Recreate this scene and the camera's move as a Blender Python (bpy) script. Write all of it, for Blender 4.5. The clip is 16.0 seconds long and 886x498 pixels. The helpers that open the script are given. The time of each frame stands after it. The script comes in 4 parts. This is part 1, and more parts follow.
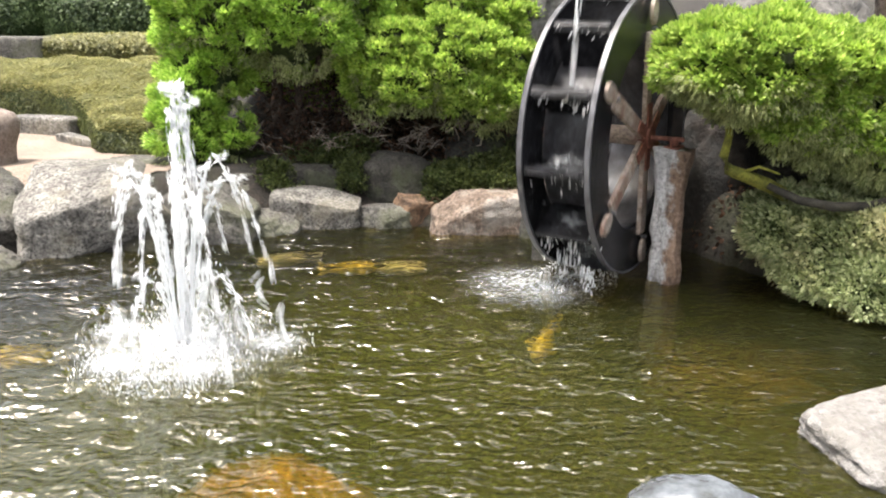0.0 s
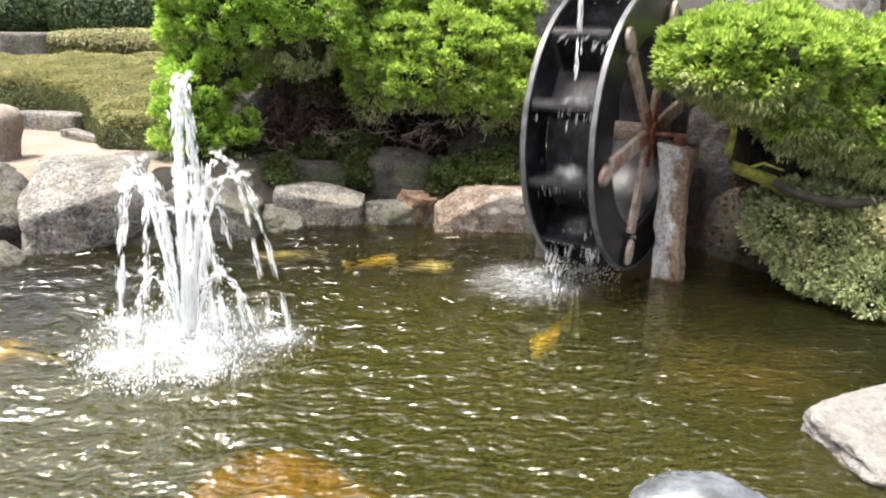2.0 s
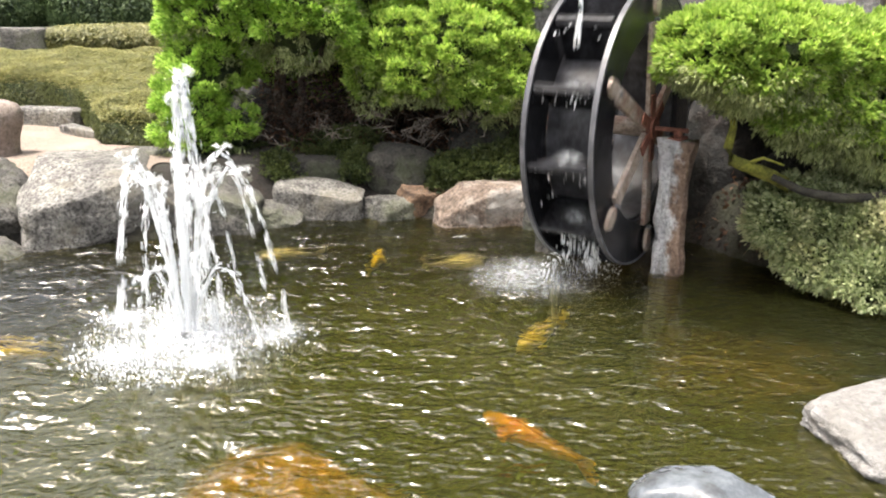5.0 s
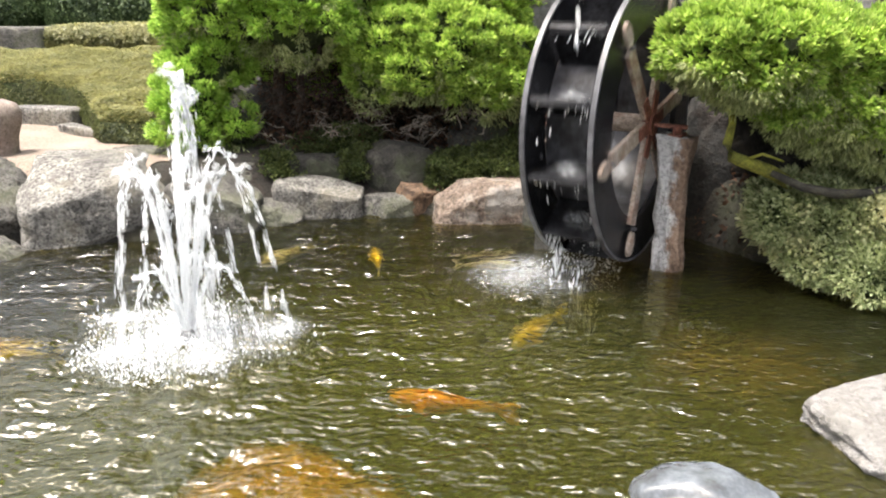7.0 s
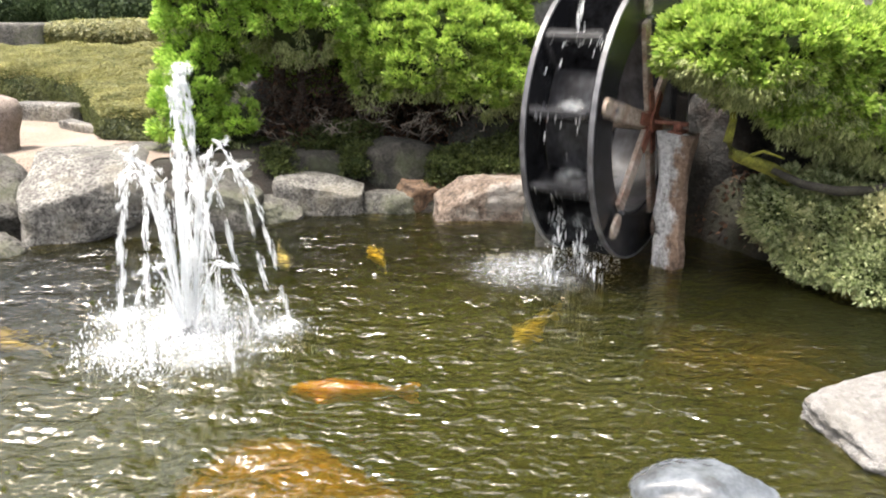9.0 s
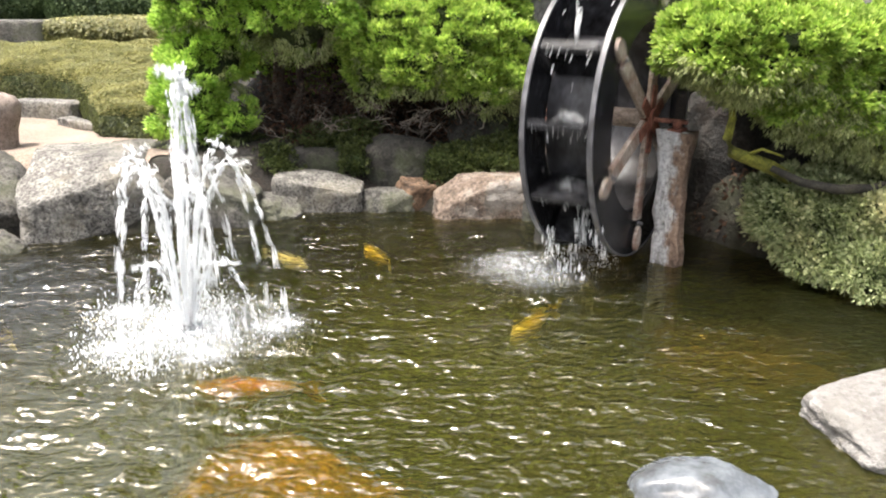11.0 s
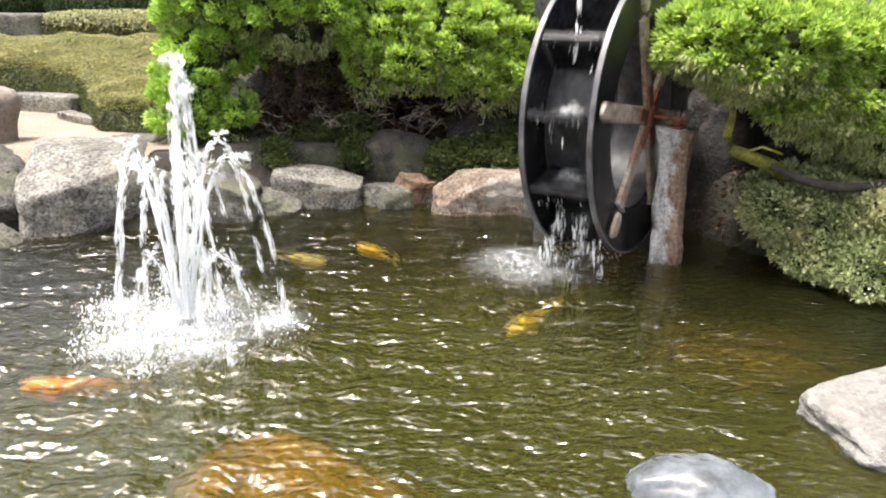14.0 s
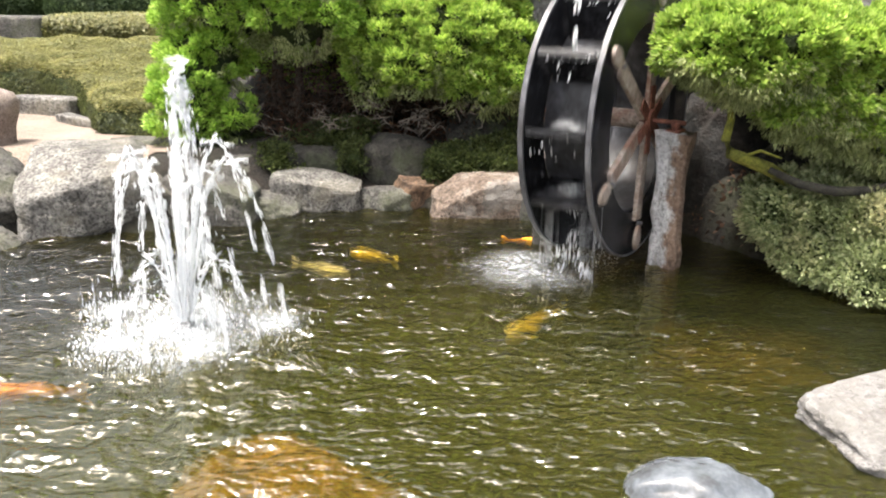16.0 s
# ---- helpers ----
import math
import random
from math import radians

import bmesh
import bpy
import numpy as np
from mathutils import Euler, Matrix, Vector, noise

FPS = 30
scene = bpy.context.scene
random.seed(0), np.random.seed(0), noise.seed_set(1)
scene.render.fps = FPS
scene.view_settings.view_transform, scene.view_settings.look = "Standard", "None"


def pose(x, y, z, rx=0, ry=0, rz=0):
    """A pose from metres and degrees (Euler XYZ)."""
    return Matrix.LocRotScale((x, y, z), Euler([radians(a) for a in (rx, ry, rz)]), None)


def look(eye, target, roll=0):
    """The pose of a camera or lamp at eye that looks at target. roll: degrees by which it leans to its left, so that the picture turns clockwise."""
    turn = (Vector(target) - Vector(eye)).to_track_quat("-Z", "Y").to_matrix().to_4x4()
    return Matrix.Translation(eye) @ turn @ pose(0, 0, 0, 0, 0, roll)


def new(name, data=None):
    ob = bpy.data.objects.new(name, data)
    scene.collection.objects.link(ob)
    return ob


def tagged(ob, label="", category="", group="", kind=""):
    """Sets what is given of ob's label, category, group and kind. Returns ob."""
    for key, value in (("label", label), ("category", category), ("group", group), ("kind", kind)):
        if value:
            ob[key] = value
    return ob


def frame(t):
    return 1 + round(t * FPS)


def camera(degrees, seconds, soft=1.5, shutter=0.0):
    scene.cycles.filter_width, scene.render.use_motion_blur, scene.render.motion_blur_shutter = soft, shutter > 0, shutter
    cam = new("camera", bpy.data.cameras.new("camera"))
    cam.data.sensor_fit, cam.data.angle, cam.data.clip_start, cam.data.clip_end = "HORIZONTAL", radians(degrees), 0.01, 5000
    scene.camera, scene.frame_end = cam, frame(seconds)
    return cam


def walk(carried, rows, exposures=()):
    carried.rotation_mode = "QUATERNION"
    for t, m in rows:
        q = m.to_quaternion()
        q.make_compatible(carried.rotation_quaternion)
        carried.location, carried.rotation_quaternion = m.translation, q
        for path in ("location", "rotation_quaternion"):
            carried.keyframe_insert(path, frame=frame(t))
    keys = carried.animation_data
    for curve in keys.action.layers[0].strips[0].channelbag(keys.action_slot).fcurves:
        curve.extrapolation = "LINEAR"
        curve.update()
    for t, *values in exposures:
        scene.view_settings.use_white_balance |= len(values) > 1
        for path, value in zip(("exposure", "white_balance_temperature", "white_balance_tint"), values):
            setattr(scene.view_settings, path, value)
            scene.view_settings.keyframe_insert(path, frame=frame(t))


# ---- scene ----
import itertools

cam = camera(58.02, 16.0, soft=2.0, shutter=0.5)

# seconds, pitch, yaw, roll of a camera held at one spot by the pond
EYE = (0.0, 0.0, 1.7)
LOOKS = [
    (0.0, -16.701, -0.216, 0.309),
    (0.5, -16.783, -0.123, 0.218),
    (1.0, -16.876, -0.030, 0.217),
    (1.5, -16.884, 0.036, 0.343),
    (2.0, -16.971, 0.048, 0.304),
    (2.5, -17.010, 0.100, 0.246),
    (3.0, -17.016, 0.096, 0.224),
    (3.5, -17.076, 0.044, 0.238),
    (4.0, -17.170, 0.048, 0.298),
    (6.5, -17.462, -0.005, 0.069),
    (7.0, -17.500, -0.000, 0.000),
    (7.5, -17.562, 0.014, -0.039),
    (8.0, -17.643, 0.038, -0.033),
    (8.5, -17.700, 0.028, 0.087),
    (9.0, -17.726, 0.030, 0.061),
    (11.5, -17.954, -0.063, 0.185),
    (12.0, -18.018, -0.052, 0.256),
    (12.5, -18.079, -0.057, 0.253),
    (13.0, -18.126, -0.062, 0.356),
    (13.5, -18.158, -0.086, 0.430),
    (14.0, -18.172, -0.098, 0.453),
    (14.5, -18.055, -0.107, 0.474),
    (15.0, -17.971, -0.130, 0.506),
    (15.5, -17.880, -0.166, 0.610),
    (16.0, -17.946, -0.197, 0.586),
]
walk(cam, [(t, pose(*EYE, 90 + p, 0, y) @ pose(0, 0, 0, 0, 0, r)) for t, p, y, r in LOOKS])

# ---- light: bright hazy sky, high veiled sun ----
world = bpy.data.worlds.new("sky")
scene.world = world
world.use_nodes = True
wn = world.node_tree.nodes
wl = world.node_tree.links
sky = wn.new("ShaderNodeTexSky")
sky.sky_type = "NISHITA"
sky.sun_disc = False
sky.sun_elevation = radians(72.2)
sky.sun_rotation = radians(-110)
sky.air_density, sky.dust_density, sky.ozone_density = 1.5, 10.0, 1.0
wn["Background"].inputs["Strength"].default_value = 0.15
haze = wn.new("ShaderNodeHueSaturation")
haze.inputs["Saturation"].default_value = 0.7
wl.new(sky.outputs["Color"], haze.inputs["Color"])
wl.new(haze.outputs["Color"], wn["Background"].inputs["Color"])
sun = new("sun", bpy.data.lights.new("sun", "SUN"))
sun.data.energy, sun.data.angle, sun.data.color = 2.7, radians(8.0), (1.0, 0.98, 0.94)
sun.matrix_world = look((-2.4, -0.9, 8.0), (0, 0, 0))
scene.view_settings.exposure = 1.55


# ---- materials ----
def material(name):
    m = bpy.data.materials.new(name)
    m.use_nodes = True
    return m, m.node_tree.nodes, m.node_tree.links, m.node_tree.nodes["Principled BSDF"]


def noise_node(n, l, coord, scale, detail=5.0, rough=0.6):
    t = n.new("ShaderNodeTexNoise")
    t.inputs["Scale"].default_value, t.inputs["Detail"].default_value = scale, detail
    t.inputs["Roughness"].default_value = rough
    l.new(coord, t.inputs["Vector"])
    return t.outputs["Fac"]


def ramp(n, l, fac, stops):
    r = n.new("ShaderNodeValToRGB")
    e = r.color_ramp.elements
    while len(e) < len(stops):
        e.new(0.5)
    for el, (p, c) in zip(e, stops):
        el.position, el.color = p, (*c, 1)
    l.new(fac, r.inputs["Fac"])
    return r.outputs["Color"]


def mix(n, l, a, b, fac, mode="MIX"):
    m = n.new("ShaderNodeMix")
    m.data_type, m.blend_type = "RGBA", mode
    for s, v in ((m.inputs[6], a), (m.inputs[7], b), (m.inputs[0], fac)):
        if isinstance(v, bpy.types.NodeSocket):
            l.new(v, s)
        else:
            s.default_value = v if isinstance(v, (int, float)) else (*v, 1)
    return m.outputs[2]


def bump(n, l, bsdf, height, strength, distance):
    b = n.new("ShaderNodeBump")
    b.inputs["Strength"].default_value, b.inputs["Distance"].default_value = strength, distance
    l.new(height, b.inputs["Height"])
    l.new(b.outputs["Normal"], bsdf.inputs["Normal"])
    return b


def coords(n, l=None, stretch=None):
    c = n.new("ShaderNodeTexCoord").outputs["Object"]
    if stretch:
        mp = n.new("ShaderNodeMapping")
        mp.inputs["Scale"].default_value = stretch
        l.new(c, mp.inputs["Vector"])
        c = mp.outputs[0]
    return c


def grainy(name, dark, mid, light, scale=5.0, fine=60.0, rough=0.85, relief=0.02, stain=None, stain_scale=2.0, stretch=None, speckle=0.45):
    """Stone, soil, wood: broad tone, stains, fine speckle and relief."""
    m, n, l, b = material(name)
    c = coords(n, l, stretch)
    broad = noise_node(n, l, c, scale)
    col = ramp(n, l, broad, [(0.3, dark), (0.5, mid), (0.72, light)])
    speck = noise_node(n, l, c, fine, 3, 0.7)
    grit = ramp(n, l, speck, [(0.38, (0.22, 0.21, 0.2)), (0.5, (1, 1, 1)), (0.64, (1.5, 1.5, 1.48))])
    col = mix(n, l, col, grit, speckle, "MULTIPLY")
    pit = noise_node(n, l, c, fine * 0.35, 4, 0.7)
    col = mix(n, l, col, ramp(n, l, pit, [(0.36, (0.55, 0.52, 0.48)), (0.5, (1, 1, 1)), (0.7, (1.15, 1.15, 1.15))]), 0.8, "MULTIPLY")
    if stain:
        s = noise_node(n, l, c, stain_scale, 6, 0.65)
        col = mix(n, l, col, stain, ramp(n, l, s, [(0.5, (0, 0, 0)), (0.66, (0.85, 0.85, 0.85))]))
    l.new(col, b.inputs["Base Color"])
    b.inputs["Roughness"].default_value = rough
    h = mix(n, l, mix(n, l, broad, pit, 0.55), speck, 0.3)
    bump(n, l, b, h, 1.0, relief * 1.6)
    return m


GRANITE = grainy("pale_granite", (0.07, 0.066, 0.06), (0.14, 0.132, 0.12), (0.23, 0.22, 0.2), 4, 45, 0.85, 0.03, (0.13, 0.115, 0.085), 2.5, speckle=0.9)
GREYROCK = grainy("grey_rock", (0.045, 0.042, 0.038), (0.085, 0.08, 0.071), (0.15, 0.14, 0.124), 5, 50, 0.85, 0.03, (0.075, 0.08, 0.045), 3, speckle=0.85)
TANROCK = grainy("tan_rock", (0.085, 0.06, 0.043), (0.14, 0.105, 0.082), (0.2, 0.174, 0.148), 4, 40, 0.85, 0.03, (0.27, 0.255, 0.235), 3, speckle=0.7)
ORANGEROCK = grainy("orange_rock", (0.07, 0.042, 0.024), (0.12, 0.072, 0.042), (0.17, 0.115, 0.07), 6, 40, 0.85, 0.03, speckle=0.7)
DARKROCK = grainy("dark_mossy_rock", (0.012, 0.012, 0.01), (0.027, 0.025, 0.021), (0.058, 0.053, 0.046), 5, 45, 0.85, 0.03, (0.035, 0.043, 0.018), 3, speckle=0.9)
WHITEROCK = grainy("white_rock", (0.125, 0.119, 0.112), (0.165, 0.157, 0.15), (0.205, 0.196, 0.188), 3, 30, 0.75, 0.03, (0.12, 0.112, 0.1), 5, speckle=0.35)
WETSTONE = grainy("wet_blue_grey_stone", (0.075, 0.082, 0.092), (0.11, 0.121, 0.135), (0.15, 0.165, 0.182), 3, 12, 0.1, 0.004, speckle=0.25)
SUBROCK = grainy("algae_covered_rock", (0.3, 0.15, 0.025), (0.46, 0.24, 0.04), (0.55, 0.32, 0.06), 6, 40, 0.8, 0.02)
SUBDARK = grainy("dark_submerged_rock", (0.05, 0.03, 0.01), (0.09, 0.055, 0.018), (0.12, 0.08, 0.025), 6, 40, 0.8, 0.02)
# rockery stone painted near black for the deep shade round the wheel
SHADEROCK = grainy("shade_black_rock", (0.004, 0.0035, 0.003), (0.009, 0.0075, 0.006), (0.02, 0.016, 0.012), 5, 40, 0.8, 0.04, (0.02, 0.012, 0.008), 2.5, speckle=0.7)
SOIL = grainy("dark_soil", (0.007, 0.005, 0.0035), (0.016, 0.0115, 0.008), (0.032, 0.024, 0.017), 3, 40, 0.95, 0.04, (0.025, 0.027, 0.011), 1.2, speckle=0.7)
SAND = grainy("sandy_path_gravel", (0.16, 0.123, 0.098), (0.215, 0.168, 0.134), (0.27, 0.22, 0.178), 2, 120, 0.95, 0.006)
SEATSTONE = grainy("pink_granite", (0.15, 0.11, 0.09), (0.21, 0.165, 0.14), (0.27, 0.22, 0.19), 4, 70, 0.8, 0.01)


def two_faced_stone():
    """Pale grey split stone, weathered brown down one flank with a ragged border."""
    m, n, l, b = material("split_stone")
    c = coords(n)
    x = n.new("ShaderNodeSeparateXYZ")
    l.new(c, x.inputs[0])
    rag = noise_node(n, l, c, 5.0, 6, 0.65)
    add = n.new("ShaderNodeMath")
    add.operation = "MULTIPLY_ADD"
    add.inputs[1].default_value = 3.5
    l.new(x.outputs["X"], add.inputs[0])
    l.new(rag, add.inputs[2])
    fine = noise_node(n, l, c, 38.0, 4, 0.7)
    pale = ramp(n, l, fine, [(0.3, (0.2, 0.2, 0.205)), (0.5, (0.44, 0.44, 0.45)), (0.7, (0.62, 0.62, 0.63))])
    brown = ramp(n, l, fine, [(0.3, (0.08, 0.048, 0.033)), (0.5, (0.18, 0.118, 0.082)), (0.7, (0.29, 0.21, 0.16))])
    col = mix(n, l, pale, brown, ramp(n, l, add.outputs[0], [(0.56, (0, 0, 0)), (0.68, (1, 1, 1))]))
    crack = noise_node(n, l, coords(n, l, (1, 1, 0.3)), 9.0, 5, 0.7)
    col = mix(n, l, col, ramp(n, l, crack, [(0.36, (0.35, 0.33, 0.3)), (0.47, (1, 1, 1))]), 0.9, "MULTIPLY")
    l.new(col, b.inputs["Base Color"])
    b.inputs["Roughness"].default_value = 0.75
    bump(n, l, b, mix(n, l, crack, fine, 0.4), 1.0, 0.05)
    return m


POSTROCK = two_faced_stone()
BARK = grainy("grey_bark", (0.06, 0.045, 0.035), (0.13, 0.1, 0.08), (0.2, 0.17, 0.14), 12, 60, 0.9, 0.01)
PALEBARK = grainy("pale_grey_bark", (0.15, 0.12, 0.1), (0.26, 0.22, 0.185), (0.36, 0.31, 0.27), 12, 60, 0.9, 0.008)
DARKBARK = grainy("dark_wet_bark", (0.012, 0.011, 0.008), (0.03, 0.027, 0.02), (0.06, 0.055, 0.035), 12, 60, 0.9, 0.012)
MOSSBARK = grainy("mossy_bark", (0.07, 0.075, 0.012), (0.16, 0.16, 0.02), (0.25, 0.24, 0.05), 10, 60, 0.95, 0.012)
SPOKEWOOD = grainy("weathered_timber", (0.22, 0.165, 0.125), (0.38, 0.31, 0.26), (0.5, 0.44, 0.39), 8, 60, 0.7, 0.006, (0.2, 0.09, 0.06), 5)
# dark green for bush fillers, with the inner shade put into the colour
INNERSHADE = grainy("inner_shade_filler", (0.02, 0.03, 0.008), (0.04, 0.06, 0.014), (0.08, 0.11, 0.025), 14, 50, 1.0, 0.08)
RUST = grainy("red_rusty_iron", (0.1, 0.03, 0.018), (0.19, 0.065, 0.04), (0.27, 0.12, 0.08), 14, 80, 0.65, 0.004)
BLACKWOOD = grainy("wet_black_timber", (0.008, 0.008, 0.009), (0.016, 0.016, 0.018), (0.035, 0.035, 0.04), 6, 40, 0.25, 0.004)
BLACKWOOD.node_tree.nodes["Principled BSDF"].inputs["Specular IOR Level"].default_value = 0.18
# rim grey is lightened to imitate sky sheen on black timber
RIMWOOD = grainy("grey_rim_sheen", (0.04, 0.04, 0.044), (0.08, 0.08, 0.088), (0.15, 0.15, 0.16), 9, 50, 0.3, 0.004)
# likewise the wet lip: part of its sheen is put into the grey
LIPWOOD = grainy("wet_lip_sheen", (0.03, 0.03, 0.033), (0.06, 0.06, 0.066), (0.11, 0.11, 0.12), 9, 50, 0.3, 0.004)
LINING = grainy("wet_grey_drum_lining", (0.018, 0.018, 0.02), (0.04, 0.04, 0.045), (0.09, 0.09, 0.1), 5, 30, 0.3, 0.004)
LINING.node_tree.nodes["Principled BSDF"].inputs["Specular IOR Level"].default_value = 0.3
NOZZLE = grainy("grey_fountain_head", (0.1, 0.1, 0.1), (0.2, 0.2, 0.2), (0.35, 0.35, 0.35), 20, 90, 0.3, 0.002)


def leafy(name, dark, mid, light, patch=3.0, rough=0.55, dry=None):
    """Leaves: colour varies leaf by leaf and in broad patches, light passes through."""
    m, n, l, b = material(name)
    g = n.new("ShaderNodeNewGeometry")
    col = ramp(n, l, g.outputs["Random Per Island"], [(0.0, dark), (0.45, mid), (1.0, light)])
    p = noise_node(n, l, coords(n), patch, 4)
    if dry:
        col = mix(n, l, col, dry, ramp(n, l, p, [(0.5, (0, 0, 0)), (0.68, (0.75, 0.75, 0.75))]))
    tone = ramp(n, l, p, [(0.3, (0.6, 0.64, 0.6)), (0.7, (1.25, 1.2, 1.05))])
    col = mix(n, l, col, tone, 0.8, "MULTIPLY")
    l.new(col, b.inputs["Base Color"])
    b.inputs["Roughness"].default_value = rough
    tr = n.new("ShaderNodeBsdfTranslucent")
    l.new(col, tr.inputs["Color"])
    mx = n.new("ShaderNodeMixShader")
    mx.inputs["Fac"].default_value = 0.45
    l.new(b.outputs[0], mx.inputs[1])
    l.new(tr.outputs[0], mx.inputs[2])
    l.new(mx.outputs[0], n["Material Output"].inputs["Surface"])
    return m


JUNIPER = leafy("juniper_green", (0.2, 0.36, 0.055), (0.36, 0.56, 0.09), (0.55, 0.72, 0.18), 7.0)
JUNIPER_PALE = leafy("juniper_yellow_green", (0.2, 0.34, 0.06), (0.38, 0.54, 0.1), (0.58, 0.7, 0.2), 8.0)
JUNIPER_STRAW = leafy("juniper_straw_underside", (0.2, 0.23, 0.09), (0.38, 0.43, 0.19), (0.58, 0.62, 0.34), 3.0)
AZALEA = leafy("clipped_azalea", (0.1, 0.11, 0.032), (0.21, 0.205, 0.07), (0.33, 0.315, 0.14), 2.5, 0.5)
# side leaves are greener; the rest of their darkness stands in for shade
AZALEA_SHADED = leafy("azalea_side_leaves_shaded", (0.03, 0.04, 0.012), (0.075, 0.09, 0.028), (0.15, 0.165, 0.06), 2.5, 0.5)
DARKHEDGE = leafy("dark_green_hedge", (0.025, 0.05, 0.018), (0.06, 0.1, 0.035), (0.16, 0.22, 0.1), 2.0)
BOXSHRUB = leafy("small_leaved_shrub", (0.15, 0.19, 0.08), (0.31, 0.36, 0.17), (0.55, 0.58, 0.36), 2.5, 0.5, (0.5, 0.45, 0.32))
IVY = leafy("ground_ivy", (0.025, 0.038, 0.01), (0.06, 0.082, 0.022), (0.13, 0.155, 0.055), 3.0, 0.5)
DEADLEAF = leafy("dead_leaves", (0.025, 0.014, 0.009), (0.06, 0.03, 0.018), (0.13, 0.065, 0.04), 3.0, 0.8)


def water_material():
    m, n, l, b = material("pond_water")
    n.remove(b)
    c = coords(n)
    mp = n.new("ShaderNodeMapping")
    mp.inputs["Scale"].default_value = (0.8, 1.25, 1)
    l.new(c, mp.inputs["Vector"])
    h = mix(n, l, noise_node(n, l, mp.outputs[0], 8.0, 1.0, 0.5), noise_node(n, l, mp.outputs[0], 19.0, 1.0, 0.5), 0.55)
    bp = n.new("ShaderNodeBump")
    bp.inputs["Strength"].default_value, bp.inputs["Distance"].default_value = 1.0, 0.052
    l.new(h, bp.inputs["Height"])
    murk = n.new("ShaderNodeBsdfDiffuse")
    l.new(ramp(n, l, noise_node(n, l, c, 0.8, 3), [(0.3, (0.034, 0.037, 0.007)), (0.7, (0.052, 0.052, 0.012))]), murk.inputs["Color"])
    clear = n.new("ShaderNodeBsdfTransparent")
    clear.inputs["Color"].default_value = (0.78, 0.7, 0.38, 1)
    bend = n.new("ShaderNodeBsdfRefraction")
    bend.inputs["Color"].default_value = (0.78, 0.7, 0.38, 1)
    bend.inputs["IOR"].default_value, bend.inputs["Roughness"].default_value = 1.14, 0.16
    l.new(bp.outputs[0], bend.inputs["Normal"])
    through_ = n.new("ShaderNodeMixShader")
    through_.inputs["Fac"].default_value = 0.5
    l.new(clear.outputs[0], through_.inputs[1])
    l.new(bend.outputs[0], through_.inputs[2])
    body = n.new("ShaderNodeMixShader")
    # murk thins towards the banks, darkening the water there in place of shade
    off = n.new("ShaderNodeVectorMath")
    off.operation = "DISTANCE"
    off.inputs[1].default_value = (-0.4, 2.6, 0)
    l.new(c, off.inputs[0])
    bank_dark = n.new("ShaderNodeMapRange")
    bank_dark.interpolation_type = "SMOOTHSTEP"
    bank_dark.inputs["From Min"].default_value, bank_dark.inputs["From Max"].default_value = 1.1, 3.0
    bank_dark.inputs["To Min"].default_value, bank_dark.inputs["To Max"].default_value = 0.56, 0.9
    l.new(off.outputs["Value"], bank_dark.inputs["Value"])
    l.new(bank_dark.outputs["Result"], body.inputs["Fac"])
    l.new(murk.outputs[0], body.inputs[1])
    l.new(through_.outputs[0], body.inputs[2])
    gl = n.new("ShaderNodeBsdfGlossy")
    gl.inputs["Roughness"].default_value = 0.13
    l.new(bp.outputs[0], gl.inputs["Normal"])
    fr = n.new("ShaderNodeFresnel")
    fr.inputs["IOR"].default_value = 1.68
    l.new(bp.outputs[0], fr.inputs["Normal"])
    top = n.new("ShaderNodeMixShader")
    l.new(fr.outputs[0], top.inputs["Fac"])
    l.new(body.outputs[0], top.inputs[1])
    l.new(gl.outputs[0], top.inputs[2])
    l.new(top.outputs[0], n["Material Output"].inputs["Surface"])
    return m


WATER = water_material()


def spray_material(name):
    """Broken white water: scatters light through as well as back."""
    m, n, l, b = material(name)
    b.inputs["Base Color"].default_value = (0.95, 0.96, 0.97, 1)
    b.inputs["Roughness"].default_value = 0.1
    b.inputs["IOR"].default_value = 1.33
    tr = n.new("ShaderNodeBsdfTranslucent")
    tr.inputs["Color"].default_value = (0.95, 0.96, 0.97, 1)
    mx = n.new("ShaderNodeMixShader")
    mx.inputs["Fac"].default_value = 0.65
    l.new(b.outputs[0], mx.inputs[1])
    l.new(tr.outputs[0], mx.inputs[2])
    l.new(mx.outputs[0], n["Material Output"].inputs["Surface"])
    return m


def foam_material(name, scale, thin, thick):
    """Foam that thins out from the middle of its patch, torn by a fine noise."""
    m, n, l, b = material(name)
    c = coords(n)
    b.inputs["Base Color"].default_value = (0.78, 0.81, 0.84, 1)
    b.inputs["Roughness"].default_value = 0.3
    ln = n.new("ShaderNodeVectorMath")
    ln.operation = "LENGTH"
    l.new(c, ln.inputs[0])
    fall = n.new("ShaderNodeMapRange")
    fall.interpolation_type = "SMOOTHSTEP"
    fall.inputs["From Min"].default_value, fall.inputs["From Max"].default_value = 0.1, 1.0
    fall.inputs["To Min"].default_value, fall.inputs["To Max"].default_value = thick, -0.25
    l.new(ln.outputs["Value"], fall.inputs["Value"])
    fine = noise_node(n, l, c, scale, 5, 0.65)
    add = n.new("ShaderNodeMath")
    l.new(fine, add.inputs[0])
    l.new(fall.outputs["Result"], add.inputs[1])
    cut = n.new("ShaderNodeMapRange")
    cut.interpolation_type = "SMOOTHSTEP"
    cut.inputs["From Min"].default_value, cut.inputs["From Max"].default_value = 0.42, 1.0
    cut.inputs["To Min"].default_value, cut.inputs["To Max"].default_value = 0.0, thin
    l.new(add.outputs[0], cut.inputs["Value"])
    l.new(cut.outputs["Result"], b.inputs["Alpha"])
